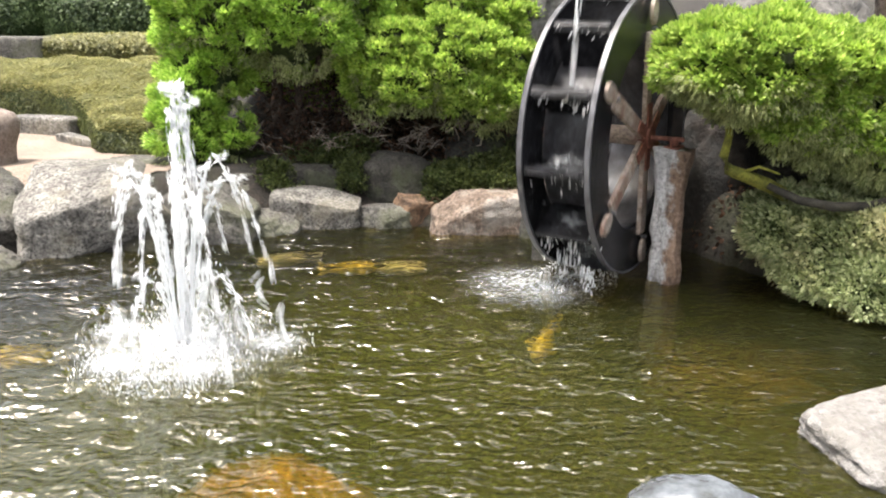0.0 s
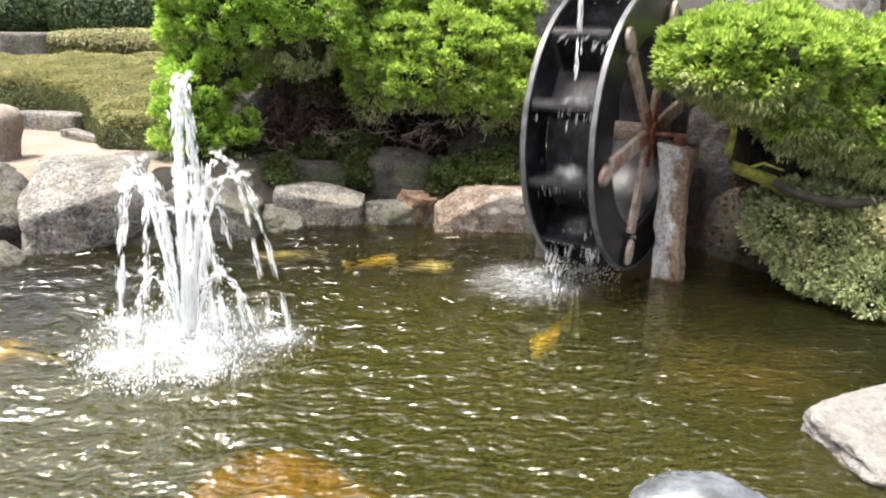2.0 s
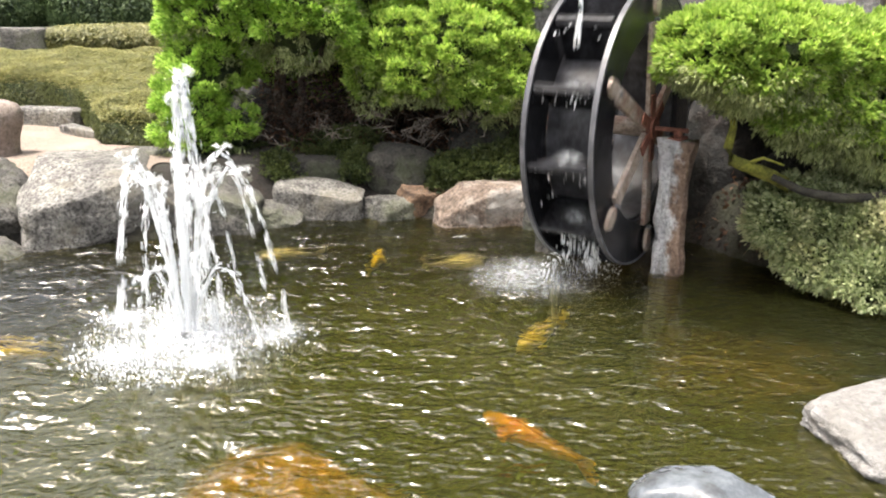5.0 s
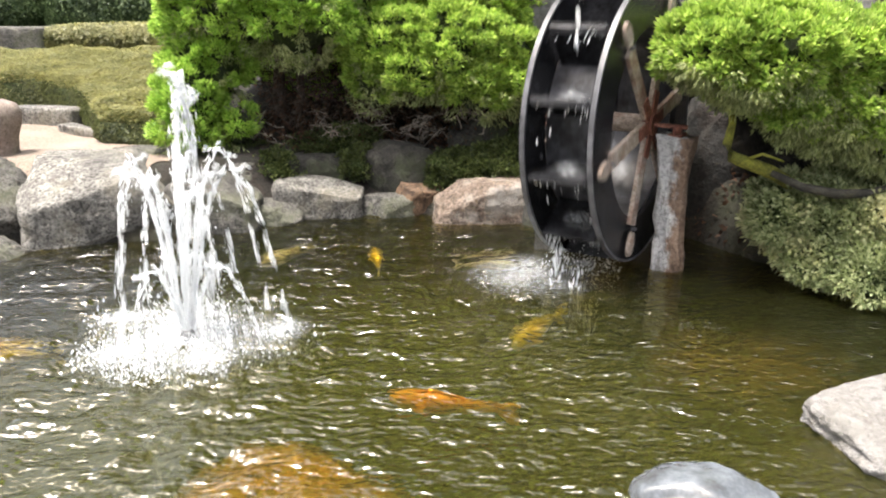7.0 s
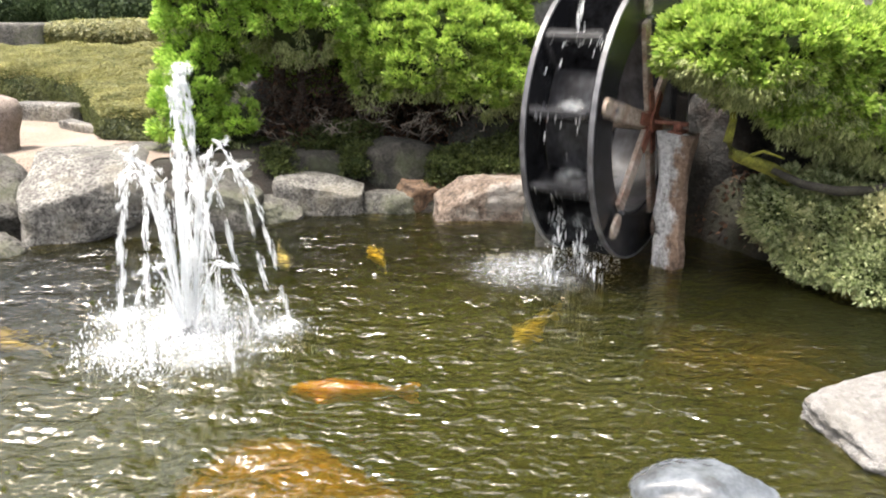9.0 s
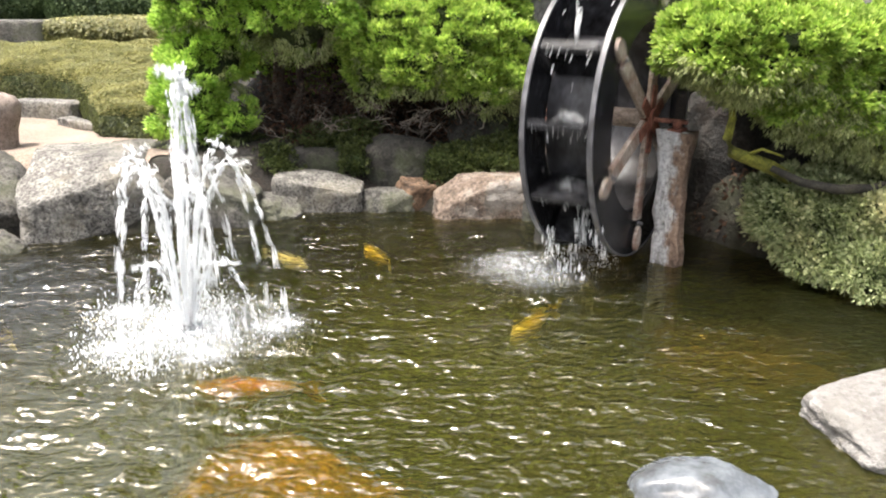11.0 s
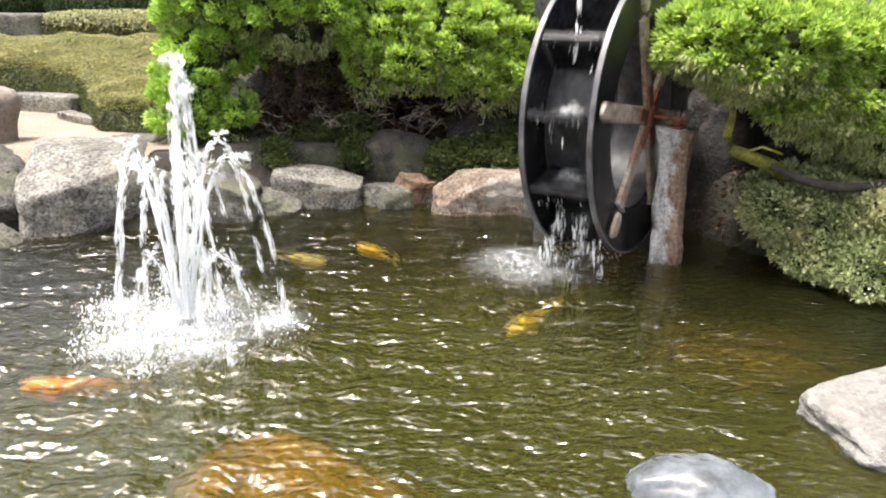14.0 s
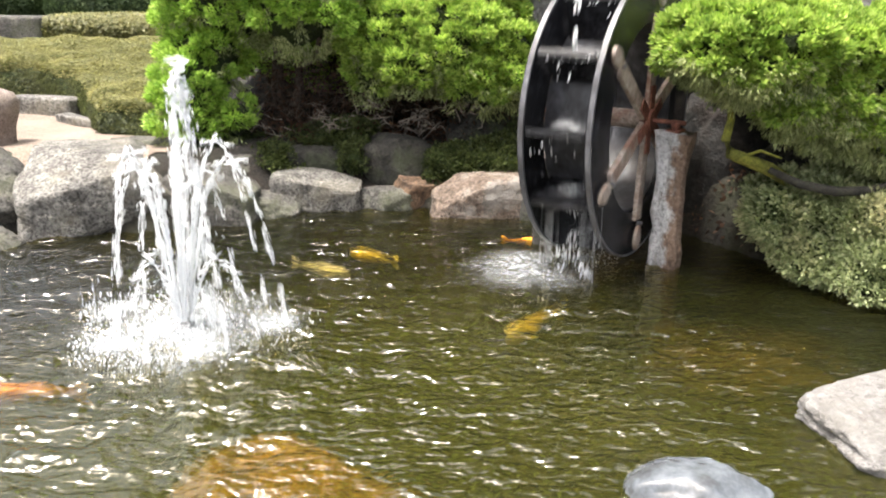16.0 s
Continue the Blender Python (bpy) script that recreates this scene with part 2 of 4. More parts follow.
    bump(n, l, b, fine, 1.0, 0.03)
    return m


SPRAY = spray_material("white_water")
FOAM = foam_material("foam", 16.0, 0.78, 0.22)
THINFOAM = foam_material("thin_foam", 26.0, 0.42, 0.24)


def koi_material(name, a, b_, c):
    m, n, l, b = material(name)
    p = noise_node(n, l, coords(n), 6.0, 2)
    l.new(ramp(n, l, p, [(0.35, a), (0.5, b_), (0.7, c)]), b.inputs["Base Color"])
    b.inputs["Roughness"].default_value = 0.35
    return m


KOI_ORANGE = koi_material("orange_koi_skin", (0.9, 0.27, 0.01), (0.98, 0.42, 0.015), (0.98, 0.55, 0.06))
KOI_YELLOW = koi_material("yellow_koi_skin", (0.75, 0.55, 0.06), (0.8, 0.62, 0.1), (0.85, 0.72, 0.25))
KOI_WHITE = koi_material("white_koi_skin", (0.55, 0.52, 0.45), (0.7, 0.67, 0.6), (0.8, 0.78, 0.72))


# ---- mesh helpers ----
def part(name, bm, mat, parent=None, label="", smooth=False):
    me = bpy.data.meshes.new(name)
    if smooth:
        for f in bm.faces:
            f.smooth = True
    bm.to_mesh(me)
    bm.free()
    me.materials.append(mat)
    ob = new(name, me)
    ob.parent = parent
    return tagged(ob, label)


def quick(name, verts, faces, mat, parent=None, label="", smooth=False):
    """A mesh from arrays: verts (n, 3), faces (m, k)."""
    verts, faces = np.asarray(verts, np.float32), np.asarray(faces, np.int32)
    me = bpy.data.meshes.new(name)
    k = faces.shape[1]
    me.vertices.add(len(verts))
    me.vertices.foreach_set("co", verts.ravel())
    me.loops.add(faces.size)
    me.loops.foreach_set("vertex_index", faces.ravel())
    me.polygons.add(len(faces))
    me.polygons.foreach_set("loop_start", np.arange(0, faces.size, k, dtype=np.int32))
    if smooth:
        me.polygons.foreach_set("use_smooth", np.ones(len(faces), bool))
    me.update(calc_edges=True)
    me.validate()
    me.materials.append(mat)
    ob = new(name, me)
    ob.parent = parent
    return tagged(ob, label)


def empty(name, m, label, category, group=""):
    ob = new(name)
    ob.matrix_world = m
    return tagged(ob, label, category, group)


def box_bm(bm, size, m=None, bevel=0.0):
    r = bmesh.ops.create_cube(bm, size=1.0, matrix=(m or Matrix()) @ Matrix.Diagonal((*size, 1)))
    if bevel:
        es = list({e for v in r["verts"] for e in v.link_edges})
        bmesh.ops.bevel(bm, geom=es, offset=bevel, segments=2, affect="EDGES", profile=0.5)


def tube(points, radii, sides=7):
    """Vertices and quads of a bent tapering tube."""
    pts = [Vector(p) for p in points]
    vs, fs = [], []
    for i, p in enumerate(pts):
        d = (pts[min(i + 1, len(pts) - 1)] - pts[max(i - 1, 0)]).normalized()
        a = d.orthogonal().normalized()
        b = d.cross(a)
        for k in range(sides):
            w = 2 * math.pi * k / sides
            vs.append(p + radii[i] * (math.cos(w) * a + math.sin(w) * b))
    for i in range(len(pts) - 1):
        for k in range(sides):
            k2 = (k + 1) % sides
            fs.append((i * sides + k, i * sides + k2, (i + 1) * sides + k2, (i + 1) * sides + k))
    return [tuple(v) for v in vs], fs


def tubes(name, list_of, mat, parent=None, label="", sides=7):
    V, F = [], []
    for pts, rad in list_of:
        v, f = tube(pts, rad, sides)
        o = len(V)
        V += v
        F += [tuple(i + o for i in q) for q in f]
    return quick(name, V, F, mat, parent, label, True)


# ---- ground with the pond bowl ----
def smooth(x, a, b):
    t = np.clip((x - a) / (b - a), 0, 1)
    return t * t * (3 - 2 * t)


def shore_back(x):
    return np.interp(x, [-6, -3, -2.1, -1.2, -0.2, 0.6, 1.2, 1.7, 2.1, 2.6, 3.4], [5.4, 5.6, 5.7, 6.4, 6.4, 6.3, 6.4, 5.9, 5.2, 4.6, 4.0])


def ground_height(x, y):
    inside = np.minimum(np.minimum(y - 0.95 - 0.12 * np.sin(1.7 * x) - 0.06 * x * x, shore_back(x) - y), np.minimum(x + 5.5 + 0.3 * np.sin(y), 2.9 + 0.2 * np.sin(2.1 * y) - x))
    back = y - shore_back(x)
    left = smooth(-x, 1.7, 2.3)
    land = 0.12 + (0.34 * smooth(back, 0.0, 0.5) + 0.07 * np.clip(back - 3.2, 0, 60) * left
                   + (1 - left) * (0.55 * smooth(back, 0.5, 2.2) + 0.05 * np.clip(back - 2, 0, 60))) * (y > 3)
    land = np.where(y > 30, land * 0 + 1.9 + 0.02 * (y - 30), land)
    wob = 0.03 * np.sin(3.1 * x + 1.3 * y) * np.sin(2.3 * y - x)
    bowl = -0.75 * smooth(inside, 0.0, 0.55)
    return np.where(inside > 0, 0.1 * (1 - smooth(inside, 0, 0.2)) + bowl, land + wob)


def axis(lo, hi, step, far):
    core = list(np.arange(lo, hi + 1e-6, step))
    out = [hi + (far - hi) * (k / 14) ** 3 for k in range(1, 15)]
    neg = [lo - (far + lo) * (k / 14) ** 3 for k in range(1, 15)]
    return np.array(neg[::-1] + core + out)


def height_sheet(name, xs, ys, mat, lift=0.0, keep=None):
    X, Y = np.meshgrid(xs, ys)
    Z = ground_height(X, Y) + lift
    V = np.stack([X, Y, Z], -1).reshape(-1, 3)
    w = len(xs)
    i = np.arange(w - 1)[None, :] + np.arange(len(ys) - 1)[:, None] * w
    F = np.stack([i, i + 1, i + w + 1, i + w], -1).reshape(-1, 4)
    if keep is not None:
        mid = V[F].mean(1)
        F = F[keep(mid[:, 0], mid[:, 1])]
    return quick(name, V, F, mat, smooth=True)


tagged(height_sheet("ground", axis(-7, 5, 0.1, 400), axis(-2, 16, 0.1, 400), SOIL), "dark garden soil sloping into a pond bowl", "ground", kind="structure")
tagged(height_sheet("path", np.arange(-9, -1.9, 0.08), np.arange(5.6, 9.6, 0.08), SAND, 0.012,
                    lambda x, y: (y > shore_back(x) + 0.12 + 0.05 * np.sin(5 * x)) & (x < -2.25 + 0.05 * np.sin(7 * y)) & (y < 9.0 + 0.1 * np.sin(3 * x))),
       "pale sandy gravel path above the pond edge", "path", kind="structure")


def water_sheet():
    xs, ys = np.arange(-6.5, 4.51, 0.035), np.arange(0.3, 8.01, 0.035)
    X, Y = np.meshgrid(xs, ys)
    rng = np.random.default_rng(4)
    Z = np.zeros_like(X)
    for k in range(26):
        a = rng.normal(-1.3, 0.75)
        lam = rng.uniform(0.13, 0.34)
        Z += 0.0018 * lam / 0.3 * np.sin(2 * math.pi / lam * (X * math.cos(a) + Y * math.sin(a)) + rng.uniform(0, 6.3))
    # rougher round the fountain and below the wheel
    Z *= 1 + 1.5 * np.exp(-((X + 1.5) ** 2 + (Y - 3.7) ** 2) / 1.2) + 1.2 * np.exp(-((X - 0.7) ** 2 + (Y - 4.8) ** 2) / 0.3)
    # calmer in the sheltered corner by the post
    Z *= 1 - 0.6 * smooth(X, 0.7, 2.0)
    V = np.stack([X, Y, Z], -1).reshape(-1, 3)
    w = len(xs)
    i = np.arange(w - 1)[None, :] + np.arange(len(ys) - 1)[:, None] * w
    F = np.stack([i, i + 1, i + w + 1, i + w], -1).reshape(-1, 4)
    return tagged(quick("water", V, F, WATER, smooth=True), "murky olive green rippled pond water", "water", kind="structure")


pond = water_sheet()


# ---- rocks ----
def rock(name, centre, size, mat, label, seed=0, turn=0.0, power=5.0, rough=0.055, tilt=(0, 0), cuts=7, category="rock", sub=5):
    bm = bmesh.new()
    bmesh.ops.create_icosphere(bm, subdivisions=sub, radius=1.0)
    rng = random.Random(seed)
    planes = []
    for k in range(cuts):
        d = Vector((rng.uniform(-1, 1), rng.uniform(-1, 1), rng.uniform(-0.4, 0.9))).normalized()
        planes.append((d, rng.uniform(0.78, 1.1)))
    off = Vector((seed * 3.1, seed * 1.7, seed * 0.9))
    for v in bm.verts:
        d = v.co.normalized()
        r = (abs(d.x) ** power + abs(d.y) ** power + abs(d.z) ** power) ** (-1 / power)
        p = d * r
        for q, lim in planes:
            e = p.dot(q) - lim
            if e > 0:
                p -= q * e * 0.95
        p *= 1 + rough * 1.6 * noise.noise(d * 1.6 + off) + rough * 0.8 * noise.noise(d * 4.5 + off) - rough * 0.8 * abs(noise.noise(d * 7 + off)) + rough * 0.45 * noise.noise(d * 16 + off)
        v.co = Vector((p.x * size[0] / 2, p.y * size[1] / 2, p.z * size[2] / 2))
    ob = part(name, bm, mat, None, label, True)
    ob.matrix_world = pose(*centre, tilt[0], tilt[1], turn)
    return tagged(ob, label, category)


BANK = "stones edging the pond"
for args in [
    ("boulder", (-2.6, 6.0, 0.2), (1.16, 1.0, 0.68), GRANITE, "large flat-topped pale granite boulder at the water", 3, 22, 12, 0.035, (0, 2), 4),
    ("boulder", (-3.36, 5.8, 0.24), (0.66, 0.7, 0.64), GREYROCK, "grey rounded boulder at the pond edge", 5, 0, 4, 0.06),
    ("rock", (-3.12, 5.3, -0.03), (0.46, 0.36, 0.26), GREYROCK, "small wet grey stone at the waterline", 6),
    ("rock", (-1.74, 6.45, 0.2), (0.58, 0.42, 0.42), GREYROCK, "grey block stone in the pond wall", 7, 8),
    ("rock", (-1.42, 6.2, 0.0), (0.6, 0.42, 0.3), GREYROCK, "low rounded grey stone at the waterline", 8, -6, 3.5),
    ("rock", (-1.88, 6.0, 0.12), (0.9, 0.5, 0.56), GREYROCK, "grey stone behind the fountain", 9, 0),
    ("rock", (-1.02, 6.4, 0.12), (0.74, 0.42, 0.34), GRANITE, "pale oblong granite stone in the pond wall", 10, 2, 7, 0.03, (0, 0), 2),
    ("rock", (-0.5, 6.42, 0.0), (0.6, 0.4, 0.34), GREYROCK, "speckled grey stone at the waterline", 11, 5, 4),
    ("rock", (-0.2, 6.5, 0.08), (0.46, 0.36, 0.36), ORANGEROCK, "orange-brown wedge stone in the pond wall", 12, 30, 4, 0.06, (0, 25)),
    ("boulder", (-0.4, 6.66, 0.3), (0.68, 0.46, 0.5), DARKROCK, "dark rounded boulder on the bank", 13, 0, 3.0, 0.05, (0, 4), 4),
    ("boulder", (0.33, 6.24, 0.1), (0.8, 0.42, 0.42), TANROCK, "tan flat-faced stone in the pond wall", 14, 2, 12, 0.04, (0, 0), 5),
    ("rock", (0.74, 6.1, 0.0), (0.24, 0.3, 0.34), DARKROCK, "dark wet stone beside the wheel", 15),
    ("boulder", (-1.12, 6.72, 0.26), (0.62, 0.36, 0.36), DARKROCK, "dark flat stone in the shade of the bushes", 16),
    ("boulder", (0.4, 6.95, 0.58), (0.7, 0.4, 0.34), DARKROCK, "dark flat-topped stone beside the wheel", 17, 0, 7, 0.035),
    ("rock", (-2.56, 6.75, 0.38), (0.7, 0.32, 0.22), GREYROCK, "long low kerb stone on the path edge", 18, 0, 5, 0.05),
    ("boulder", (2.07, 2.94, 0.03), (1.1, 0.62, 0.2), WHITEROCK, "pale rough flat-topped boulder rising from the pond", 19, 14, 5, 0.05, (3, -1), 2),
    ("boulder", (0.93, 2.44, -0.06), (0.54, 0.36, 0.32), WETSTONE, "smooth wet blue-grey stone just breaking the water", 22, 0, 2.6, 0.04),
    ("boulder", (-0.54, 2.6, -0.38), (1.05, 0.85, 0.74), SUBROCK, "brown algae-covered rock under the water", 23, 0, 2.6, 0.05),
    ("boulder", (1.8, 4.35, -0.6), (1.2, 0.5, 0.5), SUBDARK, "brown rock under the water near the post", 24, -20, 2.6, 0.06),
    ("boulder", (0.9, 7.25, 1.75), (0.6, 0.6, 0.9), WHITEROCK, "tall whitish rock of the rockery behind the wheel", 25, 10, 4, 0.1),
    ("boulder", (3.0, 7.1, 1.3), (1.3, 0.8, 1.4), WHITEROCK, "broad whitish rockery stone behind the juniper", 26, -10, 4, 0.1),
    ("boulder", (0.98, 7.3, 0.7), (0.75, 0.6, 1.4), SHADEROCK, "dark upright rockery stone behind the wheel", 34, 0, 5, 0.08),
    ("boulder", (1.9, 7.0, 0.75), (1.6, 0.8, 1.9), SHADEROCK, "dark rockery boulder behind the wheel", 27, 0, 4, 0.1),
    ("boulder", (2.3, 6.1, 0.4), (1.3, 0.7, 1.3), SHADEROCK, "dark earthy boulder in the bank by the wheel", 28, 20, 4, 0.1),
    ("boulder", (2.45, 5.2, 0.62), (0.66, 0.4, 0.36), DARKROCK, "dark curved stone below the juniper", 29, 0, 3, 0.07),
    ("boulder", (2.75, 4.5, 0.0), (0.8, 0.5, 0.3), GREYROCK, "grey ledge stone under the shrub", 30, -20, 4, 0.06),
    ("boulder", (-6.65, 13.0, 0.95), (0.95, 0.5, 0.62), GREYROCK, "grey squared stone block among far hedges", 31, 0, 14, 0.012, (0, 0), 1),
    ("rock", (-4.0, 8.1, 0.5), (0.75, 0.24, 0.3), GRANITE, "weathered kerb stone below the hedge", 32, -14, 14, 0.02, (0, 0), 2),
    ("rock", (-3.42, 7.62, 0.47), (0.7, 0.2, 0.12), GRANITE, "pale kerb stone below the hedge", 33, -38, 12, 0.03, (0, 0), 2),
]:
    ob = rock(*args)
    if ob.location.y > 5 and ob.location.z < 0.3 and ob.location.x < 1:
        tagged(ob, group=BANK)


def stone_seat():
    """A waisted stone seat, turned, with a domed top."""
    bm = bmesh.new()
    prof = [(0.0, 0.66), (0.1, 0.655), (0.18, 0.62), (0.215, 0.55), (0.2, 0.46), (0.165, 0.36), (0.155, 0.25), (0.175, 0.13), (0.215, 0.05), (0.225, 0.0)]
    rings = []
    for r, z in prof[1:]:
        rings.append([bm.verts.new((r * math.cos(a), r * math.sin(a), z)) for a in np.linspace(0, 2 * math.pi, 32, endpoint=False)])
    top = bm.verts.new((0, 0, prof[0][1]))
    for k in range(32):
        bm.faces.new((top, rings[0][k], rings[0][(k + 1) % 32]))
        for a, b in zip(rings, rings[1:]):
            bm.faces.new((a[k], b[k], b[(k + 1) % 32], a[(k + 1) % 32]))
    ob = part("stone_seat", bm, SEATSTONE, None, "", True)
    ob.matrix_world = pose(-3.62, 6.45, 0.26)
    tagged(ob, "waisted pinkish stone garden seat on the path", "stone seat")


stone_seat()


# ---- foliage ----
def unit(rng, n):
    d = rng.normal(size=(n, 3))
    return d / np.linalg.norm(d, axis=1, keepdims=True)


def lobe_points(rng, lobes, n, power=2.0, lump=0.12, lowest=-0.6, depth=0.0, tuft=0.0):
    """Points and outward normals on a set of bulging lobes (centre, radii), none inside another lobe."""
    areas = np.array([(r[0] * r[1] * r[2]) ** (2 / 3) for _, r in lobes])
    P, N = [], []
    for (c, r), share in zip(lobes, areas / areas.sum()):
        k = int(n * share)
        d = unit(rng, int(k * 1.8))
        d = d[d[:, 2] > lowest][:k]
        c, r = np.array(c), np.array(r)
        f = (np.abs(d) ** power).sum(1) ** (-1 / power)
        ph = c * 7.0
        bul = 1 + lump * np.sin(d[:, 0] * 5 + ph[0]) * np.sin(d[:, 1] * 6 + ph[1]) + lump * np.sin(d[:, 2] * 7 + ph[2] + d[:, 0] * 3)
        if tuft:
            x, y, z = d.T
            w = np.abs(np.sin(10 * x + ph[0] + 2 * np.sin(3 * y))) + np.abs(np.sin(10 * y + ph[1] + 2 * np.sin(3 * z))) + np.abs(np.sin(10 * z + ph[2] + 2 * np.sin(3 * x)))
            bul *= 1 + tuft * (w / 3 - 0.63)
        bul *= 1 - depth * rng.random(len(d)) ** 2
        p = c + d * (f * bul)[:, None] * r
        nn = d / r
        nn /= np.linalg.norm(nn, axis=1, keepdims=True)
        ok = np.ones(len(p), bool)
        for c2, r2 in lobes:
            if c2 is not c and not np.allclose(c2, c):
                ok &= (((p - np.array(c2)) / np.array(r2)) ** 2).sum(1) > 0.75
        P.append(p[ok])
        N.append(nn[ok])
    return np.concatenate(P), np.concatenate(N)


def blades(rng, base, direction, length, width):
    """One pointed four-cornered blade at each base."""
    n = len(base)
    side = np.cross(direction, unit(rng, n))
    side /= np.linalg.norm(side, axis=1, keepdims=True) + 1e-9
    L, W = length[:, None], width[:, None]
    mid = base + direction * L * 0.5
    V = np.stack([base, mid + side * W, base + direction * L, mid - side * W], 1).reshape(-1, 3)
    return V, np.arange(n * 4).reshape(-1, 4)


def shell_leaves(rng, P, N, per, length, width):
    """Leaves that lie more or less along the clipped surface, facing outwards."""
    n = len(P) * per
    NN = np.repeat(N, per, 0) + 0.45 * unit(rng, n)
    NN /= np.linalg.norm(NN, axis=1, keepdims=True)
    D = np.cross(NN, unit(rng, n))
    D /= np.linalg.norm(D, axis=1, keepdims=True) + 1e-9
    S = np.cross(NN, D)
    B = np.repeat(P, per, 0) + unit(rng, n) * length * 1.2
    L = (length * rng.uniform(0.7, 1.3, n))[:, None]
    W = (width * rng.uniform(0.7, 1.3, n))[:, None]
    mid = B + D * L * 0.5
    V = np.stack([B, mid + S * W, B + D * L, mid - S * W], 1).reshape(-1, 3)
    return V, np.arange(n * 4).reshape(-1, 4)


def sprays(rng, P, N, per, spread, size, length, width, up=0.35):
    """Tufts: per blades round each point, bunched to clumps of the given size."""
    n = len(P)
    d0 = N + np.array([0, 0, up]) + 0.35 * unit(rng, n)
    d0 /= np.linalg.norm(d0, axis=1, keepdims=True)
    sz = size * rng.uniform(0.6, 1.3, n)
    D = np.repeat(d0, per, 0) + spread * unit(rng, n * per)
    D /= np.linalg.norm(D, axis=1, keepdims=True)
    S = np.repeat(sz, per)
    B = np.repeat(P, per, 0) + D * (S * rng.uniform(0.1, 0.9, n * per))[:, None]
    return blades(rng, B, D, length * rng.uniform(0.6, 1.3, n * per), width * rng.uniform(0.7, 1.3, n * per))


def core(name, lobes, scale, mat, parent):
    """Solid lumps filling a bush; the shade inside is put into their colour."""
    V, F = [], []
    for c, r in lobes:
        bm = bmesh.new()
        bmesh.ops.create_icosphere(bm, subdivisions=3, radius=1.0)
        o = len(V)
        for v in bm.verts:
            k = scale * (1 + 0.25 * noise.noise(v.co * 3 + Vector(c)))
            V.append((c[0] + v.co.x * r[0] * k, c[1] + v.co.y * r[1] * k, c[2] + v.co.z * r[2] * k))
        F += [tuple(v.index + o for v in f.verts) for f in bm.faces]
        bm.free()
    return quick(name, V, F, mat, parent)


def wander(rng, a, b, r0, r1, n=7, wob=0.08):
    a, b = Vector(a), Vector(b)
    pts, rad = [], []
    for i in range(n):
        t = i / (n - 1)
        j = Vector((rng.uniform(-1, 1), rng.uniform(-1, 1), rng.uniform(-1, 1))) * wob * math.sin(math.pi * t)
        pts.append(a.lerp(b, t) + j)
        rad.append(r0 + (r1 - r0) * t)
    return pts, rad


def spaced(P, gap):
    """Indices of points no nearer to one another than the gap."""
    keep = []
    for i in range(len(P)):
        if not keep or ((P[keep] - P[i]) ** 2).sum(1).min() > gap * gap:
            keep.append(i)
    return np.array(keep)


def tufts(rng, P, N, per, size, length, width, up):
    """Rounded tufts of short pointed sprigs, one tuft at each point, growing outwards and up."""
    n = len(P)
    K = n * per
    NN = np.repeat(N, per, 0)
    S = np.repeat(size * rng.uniform(0.65, 1.35, n), per)[:, None]
    D = unit(rng, K)
    back = (D * NN).sum(1, keepdims=True)
    D = np.where(back < -0.25, D - 2 * back * NN, D)
    B = np.repeat(P, per, 0) + D * S * (rng.random((K, 1)) ** 0.4) * np.array([1, 1, 0.85])
    W = 0.75 * D + 0.45 * NN + np.array([0, 0, up]) + 0.3 * unit(rng, K)
    W /= np.linalg.norm(W, axis=1, keepdims=True)
    return blades(rng, B, W, length * rng.uniform(0.6, 1.4, K), width * rng.uniform(0.7, 1.3, K))


def juniper(origin, lobes, mat, label, seed, tuft_count, per, gap, size=0.085, lowest=-0.5, trunks=(), core_scale=0.86, hang=2600):
    rng = np.random.default_rng(seed)
    base = empty("juniper_bush", pose(*origin), label, "bush")
    lobes = [(tuple(np.array(c) - np.array(origin)), r) for c, r in lobes]
    P, N = lobe_points(rng, lobes, tuft_count, 2.2, 0.08, lowest, 0.06)
    order = rng.permutation(len(P))
    P, N = P[order], N[order]
    k = spaced(P, gap)
    P, N = P[k], N[k]
    P = P + N * rng.uniform(-0.6, 0.5, (len(P), 1)) * size
    V, F = tufts(rng, P, N, per, size, 0.04, 0.0095, 0.3)
    quick("crown", V, F, mat, base, "bright green scaly foliage in dense tufts")
    core("dark_filler", lobes, core_scale, INNERSHADE, base)
    P, N = lobe_points(rng, lobes, hang, 2.2, 0.1, -1.0, 0.1)
    low = (N[:, 2] < 0.0) & (rng.random(len(N)) < np.clip(0.35 - N[:, 2], 0.1, 1))
    V, F = sprays(rng, P[low], N[low], 46, 0.6, 0.09, 0.036, 0.004, -0.9)
    quick("hanging_foliage", V, F, JUNIPER_STRAW, base, "straw-green foliage drooping under the bush")
    r2 = random.Random(seed)
    o = Vector(origin)
    for a, b, r0, r1 in trunks:
        pts, rad = wander(r2, Vector(a) - o, Vector(b) - o, r0, r1)
        tubes("trunk", [(pts, rad)], BARK, base)
    return base


